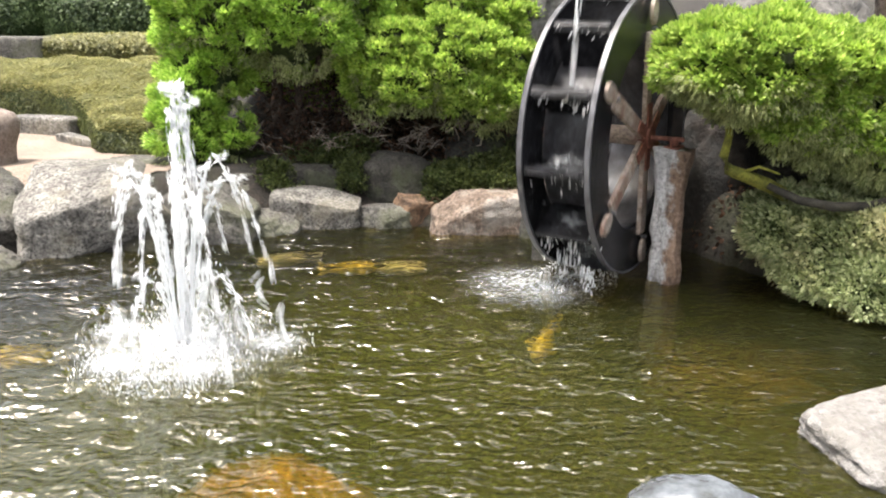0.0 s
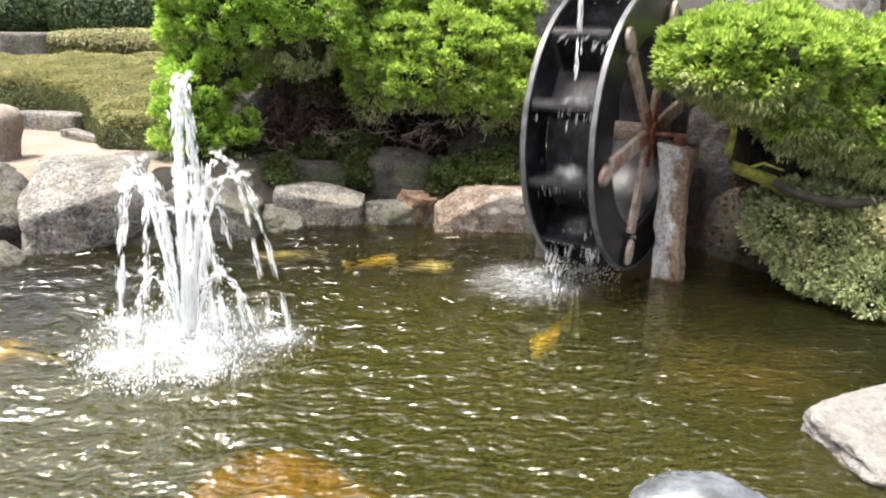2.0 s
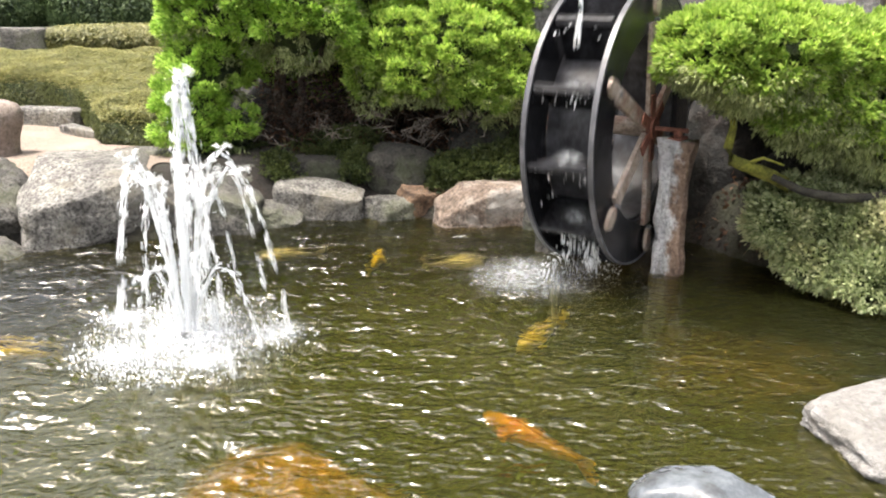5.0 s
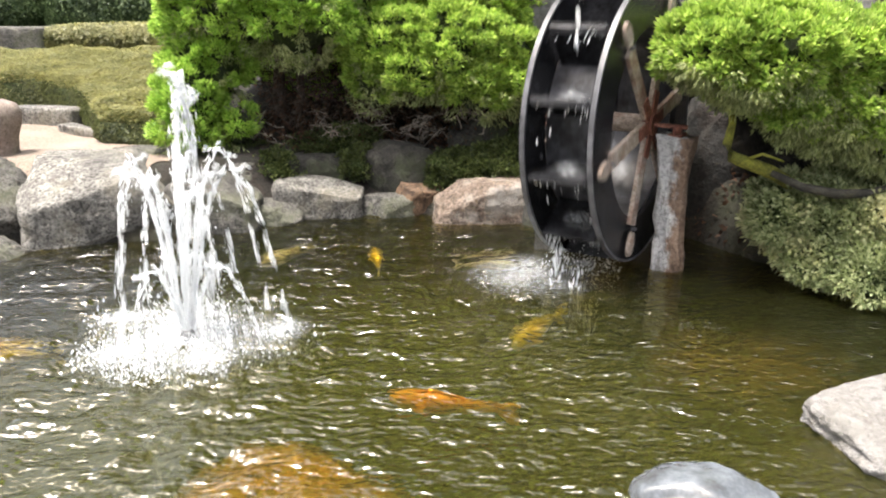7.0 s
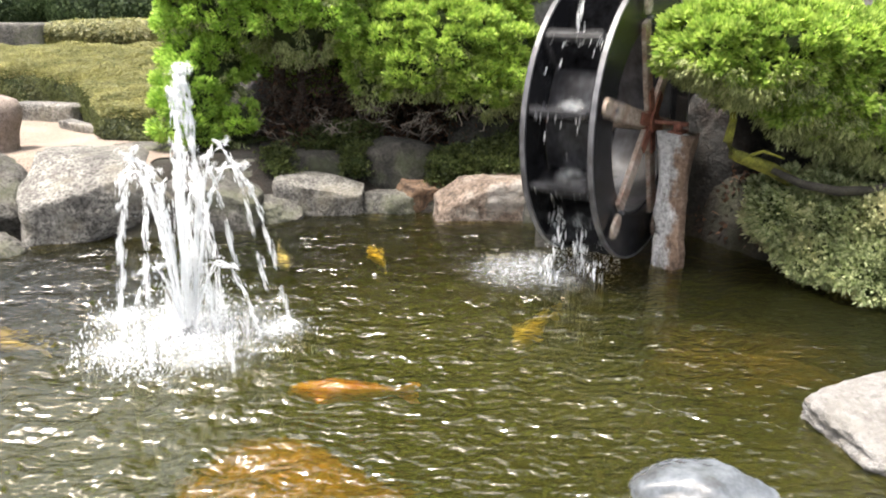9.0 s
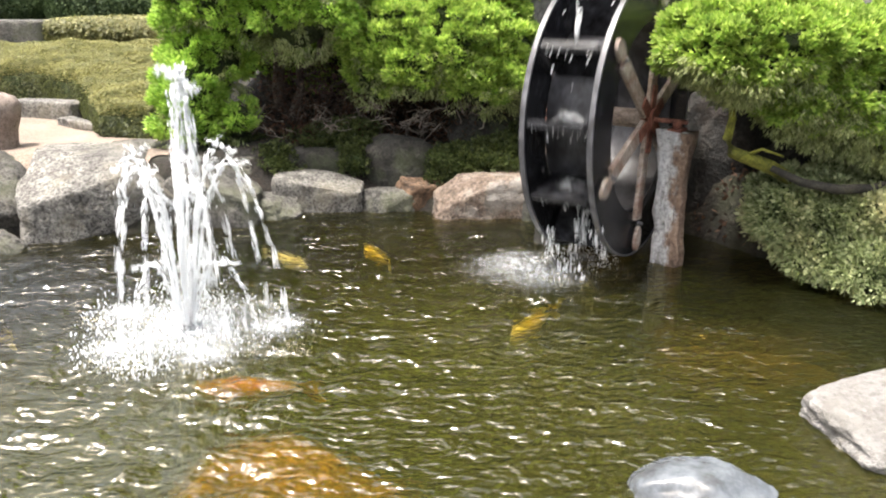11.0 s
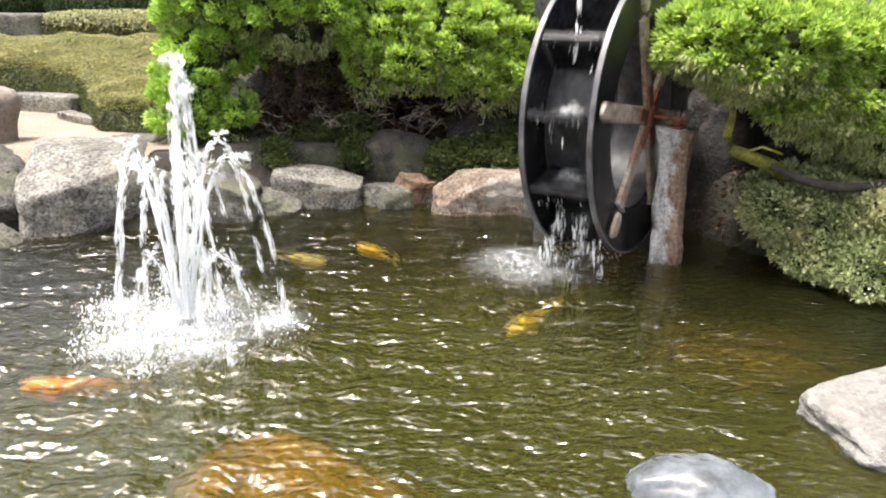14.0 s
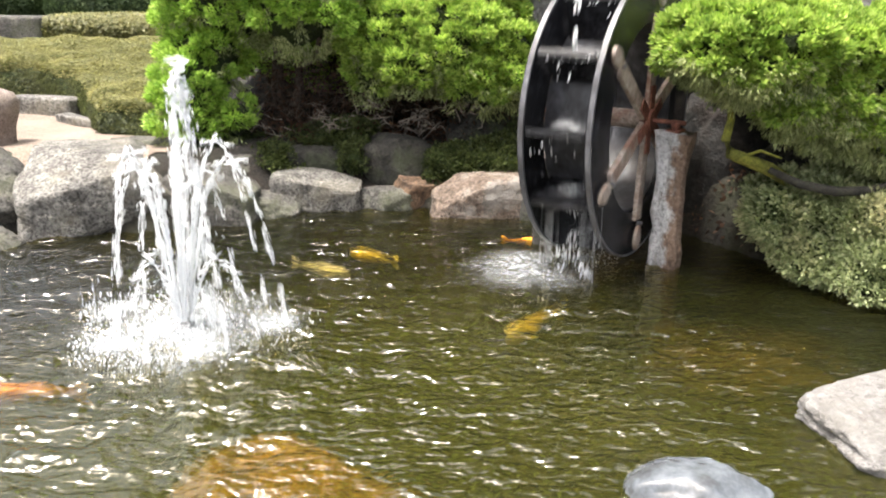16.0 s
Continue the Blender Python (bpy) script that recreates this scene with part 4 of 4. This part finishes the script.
def wheel_post(along, label, seed, stone):
    c = Vector(HUB) + AX * along
    base = empty("wheel_post", pose(c.x, c.y, -0.5, 0, 0, TURN), label, "stone post")
    bm = bmesh.new()
    rng = random.Random(seed)
    seg, lev = 48, 80
    rings = []
    for j in range(lev):
        z = j / (lev - 1)
        w = 0.098 + 0.02 * noise.noise(Vector((0, 0, z * 6 + seed))) + 0.02 * max(0, z - 0.85) / 0.15
        ring = []
        for k in range(seg):
            a = 2 * math.pi * k / seg
            d = Vector((math.cos(a), math.sin(a), 0))
            r = w * (abs(d.x) ** 3 + abs(d.y) ** 3) ** (-1 / 3)
            r *= 1 + 0.25 * noise.noise(Vector((d.x * 1.6, d.y * 1.6, z * 5 + seed))) + 0.16 * noise.noise(Vector((d.x * 4, d.y * 4, z * 12))) - 0.12 * abs(noise.noise(Vector((d.x * 6, d.y * 6, z * 7))))
            r *= 1 - 0.35 * math.exp(-((a - 4.5) / 0.35) ** 2) * (0.6 + 0.4 * math.sin(z * 17))
            top = 0.04 * noise.noise(Vector((d.x * 2, d.y * 2, 5))) if j > lev - 4 else 0
            ring.append(bm.verts.new((r * d.x, r * d.y * 0.9, z * 1.37 + top)))
        rings.append(ring)
    for a, b in zip(rings, rings[1:]):
        for k in range(seg):
            bm.faces.new((a[k], a[(k + 1) % seg], b[(k + 1) % seg], b[k]))
    bm.faces.new(rings[-1])
    part("stone", bm, stone, base, "", True)
    bm = bmesh.new()
    box_bm(bm, (0.09, 0.14, 0.016), pose(0, 0, 1.38), 0.003)
    box_bm(bm, (0.05, 0.05, 0.05), pose(0, 0, 1.41), 0.012)
    part("bearing", bm, RUST, base, "rusty iron bearing block")
    for y in (-0.055, 0.055):
        bm = bmesh.new()
        bmesh.ops.create_cone(bm, cap_ends=True, segments=6, radius1=0.009, radius2=0.009, depth=0.04, matrix=pose(0, y, 1.4))
        part("bolt", bm, RUST, base)


wheel_post(0.2, "split brown and grey stone post standing in the pond", 2, POSTROCK)
wheel_post(-WIDE - 0.22, "rough stone post behind the water wheel", 7, DARKROCK)


# ---- moving water ----
def drop_mesh(name, centres, radii, lengths, ways, mat, parent=None, label=""):
    """Many small faceted drops in one mesh: where, how thick, how long and which way each flies."""
    g = (1 + 5 ** 0.5) / 2
    ico = np.array([(-1, g, 0), (1, g, 0), (-1, -g, 0), (1, -g, 0), (0, -1, g), (0, 1, g), (0, -1, -g), (0, 1, -g), (g, 0, -1), (g, 0, 1), (-g, 0, -1), (-g, 0, 1)]) / (1 + g * g) ** 0.5
    tri = [[k for k in t] for t in itertools.combinations(range(12), 3) if all(abs(np.linalg.norm(ico[a] - ico[b]) - 1.0515) < 0.01 for a, b in itertools.combinations(t, 2))]
    tri = np.array([t if np.dot(np.cross(ico[t[1]] - ico[t[0]], ico[t[2]] - ico[t[0]]), ico[t[0]]) > 0 else t[::-1] for t in tri])
    C, W = np.asarray(centres, float), np.asarray(ways, float)
    W /= np.linalg.norm(W, axis=1, keepdims=True)
    A = np.cross(W, np.array([0.3, 0.9, 0.1]))
    A /= np.linalg.norm(A, axis=1, keepdims=True) + 1e-9
    B = np.cross(W, A)
    R, L = np.asarray(radii, float)[:, None, None], np.asarray(lengths, float)[:, None, None]
    V = C[:, None, :] + R * (ico[None, :, :1] * A[:, None, :] + ico[None, :, 1:2] * B[:, None, :]) + L * ico[None, :, 2:] * W[:, None, :]
    F = (tri[None] + 12 * np.arange(len(C))[:, None, None]).reshape(-1, 3)
    return quick(name, V.reshape(-1, 3), F, mat, parent, label, True)


def blob_bunch(name, rng, n, spread, size, stretch, mat, parent=None, label=""):
    """One bunch of water drops that moves as a piece; z is the way it flies."""
    r = np.random.default_rng(rng.randrange(10 ** 6))
    s = size * r.uniform(0.35, 1.25, n)
    C = np.stack([r.normal(0, spread[0], n), r.normal(0, spread[0], n), r.uniform(-spread[1], spread[1], n)], 1)
    W = np.array([0, 0, 1.0]) + 0.22 * unit(r, n)
    return tagged(drop_mesh(name, C, s, s * stretch * r.uniform(0.6, 1.6, n), W, mat, parent, label), kind="stuff")


SPRING = Vector((-1.31, 3.8, 0.0))
G = 9.81
fountain = empty("fountain", pose(*SPRING), "pond fountain throwing white jets above the water", "fountain")
MOVES = []


def nozzle():
    bm = bmesh.new()
    bmesh.ops.create_cone(bm, cap_ends=True, segments=24, radius1=0.07, radius2=0.055, depth=0.07, matrix=pose(0, 0, 0.0))
    bmesh.ops.create_cone(bm, cap_ends=True, segments=24, radius1=0.05, radius2=0.04, depth=0.05, matrix=pose(0, 0, 0.05))
    part("nozzle", bm, NOZZLE, fountain, "grey round fountain nozzle")


nozzle()
# lean angle round the fountain, outward speed, upward speed, bunches in flight
JETS = [(0, 0.02, 4.95, 15)]
for k, az_ in enumerate((4, 62, 118, 178, 205, 244, 300)):
    JETS.append((az_, 0.47 + 0.05 * math.sin(k * 2.4), 4.05 + 0.14 * math.sin(k * 1.9), 11))
for az_ in (-16, 100, 215):
    JETS.append((az_, 0.56, 2.65, 7))
for k in range(4):
    JETS.append((10 + 90 * k, 0.2, 3.95 + 0.3 * math.sin(k * 2.7), 7))


def jets():
    rng = random.Random(77)
    for j, (az, vo, vu, n) in enumerate(JETS):
        out = Vector((math.cos(radians(az)), math.sin(radians(az)), 0))
        start = out * (0.03 if j else 0.0) + Vector((0, 0, 0.06))
        # the whole head leans a little
        side = out * vo + Vector((0.12, 0, 0))
        out, vo = side.normalized(), side.length
        flight = (vu + math.sqrt(vu * vu + 2 * G * 0.1)) / G
        # the unbroken rising stream, of a few strands
        runs = []
        for strand in range(3):
            pts, rad = [], []
            ox, oy = rng.uniform(-0.012, 0.012), rng.uniform(-0.012, 0.012)
            for i in range(22):
                t = i / 21 * vu / G * rng.uniform(0.98, 1.0) * (0.55 + 0.1 * strand)
                p = start + out * vo * t + Vector((ox * (0.4 + t * 3), oy * (0.4 + t * 3), vu * t - G * t * t / 2))
                pts.append(p + Vector((rng.uniform(-0.004, 0.004), rng.uniform(-0.004, 0.004), 0)))
                rad.append((0.006 if j else 0.008) * rng.uniform(0.3, 1.3) * (1 - 0.55 * i / 21))
            runs.append((pts, rad))
        tubes("jet", runs, SPRAY, fountain, "", 6)
        period = flight + 0.25
        for b in range(n):
            late = j == 0
            piece = blob_bunch("spray", rng, 70 if late else 42, (0.014 if late else 0.0075, 0.1), 0.0055 if late else 0.0042, 2.8, SPRAY, fountain)
            MOVES.append((piece, start, out, vo, vu, flight, period, b / n * period, rng.uniform(0, 360)))


jets()


def flight_rows(start, out, vo, vu, flight, period, phase, twist):
    """Poses of a bunch that flies, dives, and returns below the pond bottom to the nozzle, over and over."""
    rows = []
    t = 0.0
    while t <= 16.0001:
        u = (t + phase) % period
        if u <= flight:
            p = start + out * vo * u + Vector((0, 0, vu * u - G * u * u / 2))
            way = out * vo + Vector((0, 0, vu - G * u))
            q = way.to_track_quat("Z", "Y").to_matrix().to_4x4()
        else:
            f = (u - flight) / (period - flight)
            p = (start + out * vo * flight).lerp(start, f)
            p.z = -1.0 * math.sin(math.pi * f) - 0.05
            q = Matrix()
        rows.append((t, Matrix.Translation(p) @ q @ pose(0, 0, 0, 0, 0, twist)))
        t = round(t + 1 / 15, 6)
    return rows


# seconds pass and the patches turn; radius in metres
FOAMS = []
for name_, x, y, r, mat_, label_, speed in [
    ("foam", -1.31, 3.8, 0.95, THINFOAM, "thin white foam spread round the fountain", 9),
    ("foam", -1.31, 3.85, 0.42, FOAM, "dense white foam at the fountain base", -14),
    ("foam", -1.6, 3.6, 0.28, FOAM, "white splash where a jet lands", 20),
    ("foam", -1.16, 3.54, 0.26, FOAM, "white splash where a jet lands", -22),
    ("foam", -0.87, 3.88, 0.3, FOAM, "white splash where a jet lands", 18),
    ("foam", -1.75, 4.05, 0.27, FOAM, "white splash where a jet lands", -18),
    ("foam", 0.93, 5.02, 0.2, FOAM, "white splash below the water wheel", 16),
    ("foam", 0.55, 4.75, 0.7, THINFOAM, "thin foam drifting off the water wheel", -9),
]:
    ob = tagged(foam_patch(name_, 0.12, len(FOAMS), mat_, label_), category="foam", kind="stuff")
    ob.location, ob.scale = (x, y, 0.014 + 0.001 * len(FOAMS)), (r, r, r * 0.7)
    FOAMS.append((ob, speed))


def splash_drops(name, x, y, radius, n, seed, label, inner=0.0, high=0.05):
    """Fine drops thrown up over a landing place."""
    r = np.random.default_rng(seed)
    a, q = r.uniform(0, 2 * math.pi, n), inner + (radius - inner) * np.sqrt(r.random(n))
    s = r.uniform(0.001, 0.0032, n)
    h = r.exponential(high, n)
    C = np.stack([q * np.cos(a), q * np.sin(a), h], 1)
    ob = drop_mesh(name, C, s, s * r.uniform(1, 4.5, n), np.array([0, 0, 1.0]) + 0.5 * unit(r, n), SPRAY)
    ob.location = (x, y, 0)
    return tagged(ob, label, "water drops", "splashes on the pond", "stuff")


SPLASHES = []
for k in range(3):
    SPLASHES.append((splash_drops("splash", -1.31, 3.8, 0.54, 640, 60 + k, "fine white drops leaping round the fountain", 0.0, 0.032), k))
    SPLASHES.append((splash_drops("splash", -1.29, 3.8, 0.22, 900, 80 + k, "dense white drops round the fountain nozzle", 0.02, 0.1), k + 0.7))
for k, (x, y, r_) in enumerate([(-1.62, 3.58, 0.2), (-1.16, 3.5, 0.19), (-0.86, 3.86, 0.24), (-1.78, 4.05, 0.18), (-1.42, 3.42, 0.16)]):
    SPLASHES.append((splash_drops("splash", x, y, r_, 320, 90 + k, "white drops thrown up where a jet lands", 0.0, 0.04), k * 0.8))
for k in range(2):
    SPLASHES.append((splash_drops("splash", 0.92, 5.02, 0.26, 420, 70 + k, "fine white drops leaping below the wheel"), k + 0.5))

# water that falls off the wheel, and the stream that feeds it
FALLS = []


def falls():
    rng = random.Random(5)
    for k in range(16):
        s = rng.uniform(-WIDE + 0.02, 0.0)
        c = Vector(HUB) + AX * s + Vector((AX.y, -AX.x, 0)) * rng.uniform(0.45, 0.66)
        ob = blob_bunch("falling_water", rng, 16, (0.02, 0.08), 0.0055, 4.0, SPRAY)
        tagged(ob, "white water drops falling off the wheel", "water drops", "water falling off the wheel")
        FALLS.append((ob, c, rng.uniform(0.28, 0.42), rng.uniform(0, 1), 0.3))
    for k in range(6):
        c = Vector(HUB) + AX * (-WIDE * 0.5) + Vector((AX.y, -AX.x, 0)) * 0.62
        ob = blob_bunch("falling_water", rng, 12, (0.008, 0.09), 0.008, 4.0, SPRAY)
        tagged(ob, "thin white stream of water feeding the wheel", "water drops", "stream feeding the wheel")
        FALLS.append((ob, c, 2.1, k / 6, 0.36))


falls()


# ---- koi ----
def koi(mat, label, length=0.5):
    base = empty("koi", pose(0, 0, -0.09), label, "fish", "koi in the pond")
    bm = bmesh.new()
    prof = [(-0.5, 0.004, 0.02), (-0.4, 0.018, 0.035), (-0.25, 0.045, 0.06), (-0.05, 0.082, 0.09), (0.15, 0.1, 0.105), (0.3, 0.092, 0.095), (0.4, 0.072, 0.075), (0.47, 0.045, 0.045), (0.5, 0.015, 0.015)]
    rings = []
    for x, w, h in prof:
        rings.append([bm.verts.new((x, w * math.cos(a), h * math.sin(a))) for a in np.linspace(0, 2 * math.pi, 16, endpoint=False)])
    for a, b in zip(rings, rings[1:]):
        for k in range(16):
            bm.faces.new((a[k], b[k], b[(k + 1) % 16], a[(k + 1) % 16]))
    bm.faces.new(rings[0])
    bm.faces.new(rings[-1])
    bmesh.ops.recalc_face_normals(bm, faces=bm.faces)
    bm.transform(Matrix.Scale(length, 4))
    part("body", bm, mat, base, "", True)

    def fin(name, pts, thick=0.004):
        bm = bmesh.new()
        up = (Vector(pts[1]) - Vector(pts[0])).cross(Vector(pts[2]) - Vector(pts[0])).normalized() * thick
        a = [bm.verts.new((Vector(p) * length) + up) for p in pts]
        b = [bm.verts.new((Vector(p) * length) - up) for p in pts]
        bm.faces.new(a)
        bm.faces.new(b[::-1])
        for i in range(len(pts)):
            j = (i + 1) % len(pts)
            bm.faces.new((a[j], a[i], b[i], b[j]))
        return part(name, bm, mat, base)

    fin("tail_fin", [(-0.47, 0, 0.02), (-0.62, 0.06, 0.1), (-0.68, 0.07, 0.09), (-0.6, 0.03, 0), (-0.68, 0.05, -0.09), (-0.6, 0.03, -0.1), (-0.47, 0, -0.02)])
    fin("dorsal_fin", [(0.2, 0, 0.09), (0.12, 0.01, 0.13), (-0.12, 0.012, 0.1), (-0.22, 0, 0.06)])
    for s in (1, -1):
        fin("side_fin", [(0.28, 0.08 * s, -0.02), (0.22, 0.15 * s, -0.025), (0.13, 0.17 * s, -0.025), (0.16, 0.09 * s, -0.02)])
    return base


# seconds, x, y, heading in degrees, depth
SWIMS = [
    (koi(KOI_ORANGE, "bright orange koi swimming just under the surface", 0.52), [
        (0, 0.95, 2.0, 140, -0.1), (2.0, 0.68, 2.25, 130, -0.09), (3.0, 0.55, 2.44, 122, -0.068), (3.6, 0.5, 2.55, 120, -0.068), (4.2, 0.45, 2.7, 124, -0.068),
        (5.3, 0.32, 2.92, 140, -0.068), (6.3, 0.17, 3.06, 158, -0.068), (6.7, 0.065, 3.1, 163, -0.068), (7.4, -0.06, 3.175, 172, -0.068), (8.0, -0.175, 3.205, 178, -0.068), (8.6, -0.34, 3.225, 180, -0.068),
        (9.2, -0.49, 3.21, 181, -0.068), (10.3, -0.71, 3.21, 181, -0.08), (11.3, -0.935, 3.2, 182, -0.09), (11.9, -1.12, 3.19, 182, -0.09), (13, -1.39, 3.17, 183, -0.08), (14, -1.6, 3.155, 183, -0.08), (15, -1.77, 3.15, 184, -0.08), (16, -1.86, 3.12, 186, -0.08)]),
    (koi(KOI_YELLOW, "pale yellow koi hovering below the surface", 0.5), [
        (0, 0.56, 3.93, 250, -0.12), (1.5, 0.56, 3.9, 246, -0.12), (3.5, 0.53, 3.88, 240, -0.12), (7, 0.49, 3.92, 236, -0.12), (9, 0.48, 3.9, 240, -0.12), (12.5, 0.477, 3.93, 236, -0.12), (16, 0.486, 3.91, 232, -0.12)]),
    (koi(KOI_YELLOW, "yellow koi lingering near the bank", 0.36), [
        (0, -0.6, 5.16, 10, -0.09), (1.5, -0.49, 5.2, 20, -0.09), (3.5, -0.46, 5.17, 60, -0.09), (7, -0.445, 5.12, 100, -0.09), (12.5, -0.445, 5.07, 130, -0.09), (16, -0.46, 5.04, 150, -0.09)]),
    (koi(KOI_WHITE, "whitish koi moving along the bank", 0.42), [
        (0, -1.085, 5.34, 200, -0.09), (3.5, -1.08, 5.3, 190, -0.09), (7, -1.085, 5.2, 230, -0.09), (9, -1.08, 5.08, 290, -0.09), (12.5, -0.97, 4.945, 330, -0.09), (14.5, -0.88, 4.875, 332, -0.09), (16, -0.743, 4.785, 332, -0.068)]),
    (koi(KOI_WHITE, "pale koi passing below the bank stones", 0.4), [
        (0, -0.28, 5.16, 0, -0.1), (1.5, -0.15, 5.1, 0, -0.1), (3.5, -0.03, 5.12, 0, -0.1), (6.5, 0.25, 5.05, 0, -0.16), (9, 0.5, 5.2, 20, -0.3), (16, 0.9, 5.5, 30, -0.35)]),
    (koi(KOI_YELLOW, "yellow koi beside the fountain", 0.4), [
        (0, -2.07, 3.67, 175, -0.16), (3.5, -2.13, 3.67, 178, -0.16), (7, -2.12, 3.63, 180, -0.16), (9, -2.2, 3.7, 170, -0.16), (12, -2.5, 3.8, 165, -0.12), (16, -2.9, 3.9, 165, -0.12)]),
    (koi(KOI_ORANGE, "small orange koi surfacing beside the wheel", 0.3), [
        (0, 0.1, 5.95, 0, -0.4), (9, 0.1, 5.9, 340, -0.4), (14, 0.4, 5.6, 330, -0.3), (15.5, 0.58, 5.43, 345, -0.068), (16, 0.63, 5.43, 350, -0.02)]),
]

WHEEL_TURN = [(0, 0), (1.5, 253.5), (2.0, 336.0), (3.5, 590.0), (7, 1177.8), (8, 1348.5), (9, 1512.8), (12.5, 2100.5), (14.0, 2356.5), (14.5, 2438.5), (16, 2691.7)]


def motions():
    ts = np.arange(0, 16.0001, 0.1)
    turn = np.interp(ts, [a for a, _ in WHEEL_TURN], [b for _, b in WHEEL_TURN])
    walk(wheel, [(float(t), pose(*HUB, 0, 0, TURN) @ pose(0, 0, 0, float(a) % 360)) for t, a in zip(ts, turn)])
    for piece, *rest in MOVES:
        walk(piece, flight_rows(*rest))
    for ob, c, top, phase, fall in FALLS:
        rows, t = [], 0.0
        while t <= 16.0001:
            u = (t / (fall + 0.12) + phase) % 1 * (fall + 0.12)
            if u <= fall:
                z = top - 0.6 * u - G * u * u / 2
                p = c + Vector((AX.y, -AX.x, 0)) * 0.2 * u
            else:
                f = (u - fall) / 0.12
                p, z = c.copy(), -0.9 if top < 1 else top + 0.1
            rows.append((t, pose(p.x, p.y, max(z, -0.9))))
            t = round(t + 1 / 15, 6)
        walk(ob, rows)
    for k, (ob, speed) in enumerate(FOAMS):
        c = ob.location.copy()
        walk(ob, [(t * 0.2, pose(c.x, c.y, c.z + 0.006 * math.sin(t * 2.1 + k), 0, 0, speed * t * 0.2 + 8 * math.sin(t * 1.7))) for t in range(81)])
    for ob, k in SPLASHES:
        c = ob.location.copy()
        walk(ob, [(t * 0.1, pose(c.x, c.y, -0.05 + 0.06 * math.sin(t * 1.9 + 2.1 * k), 0, 0, 25 * math.sin(t * 0.7 + k))) for t in range(161)])
    for base, rows in SWIMS:
        walk(base, [(t, pose(x * (1 - z / 1.7), y * (1 - z / 1.7), z, 0, 0, h)) for t, x, y, h, z in rows])
    walk(pond, [(t, pose(0.02 * t, -0.035 * t, 0)) for t in (0, 8, 16)])


motions()
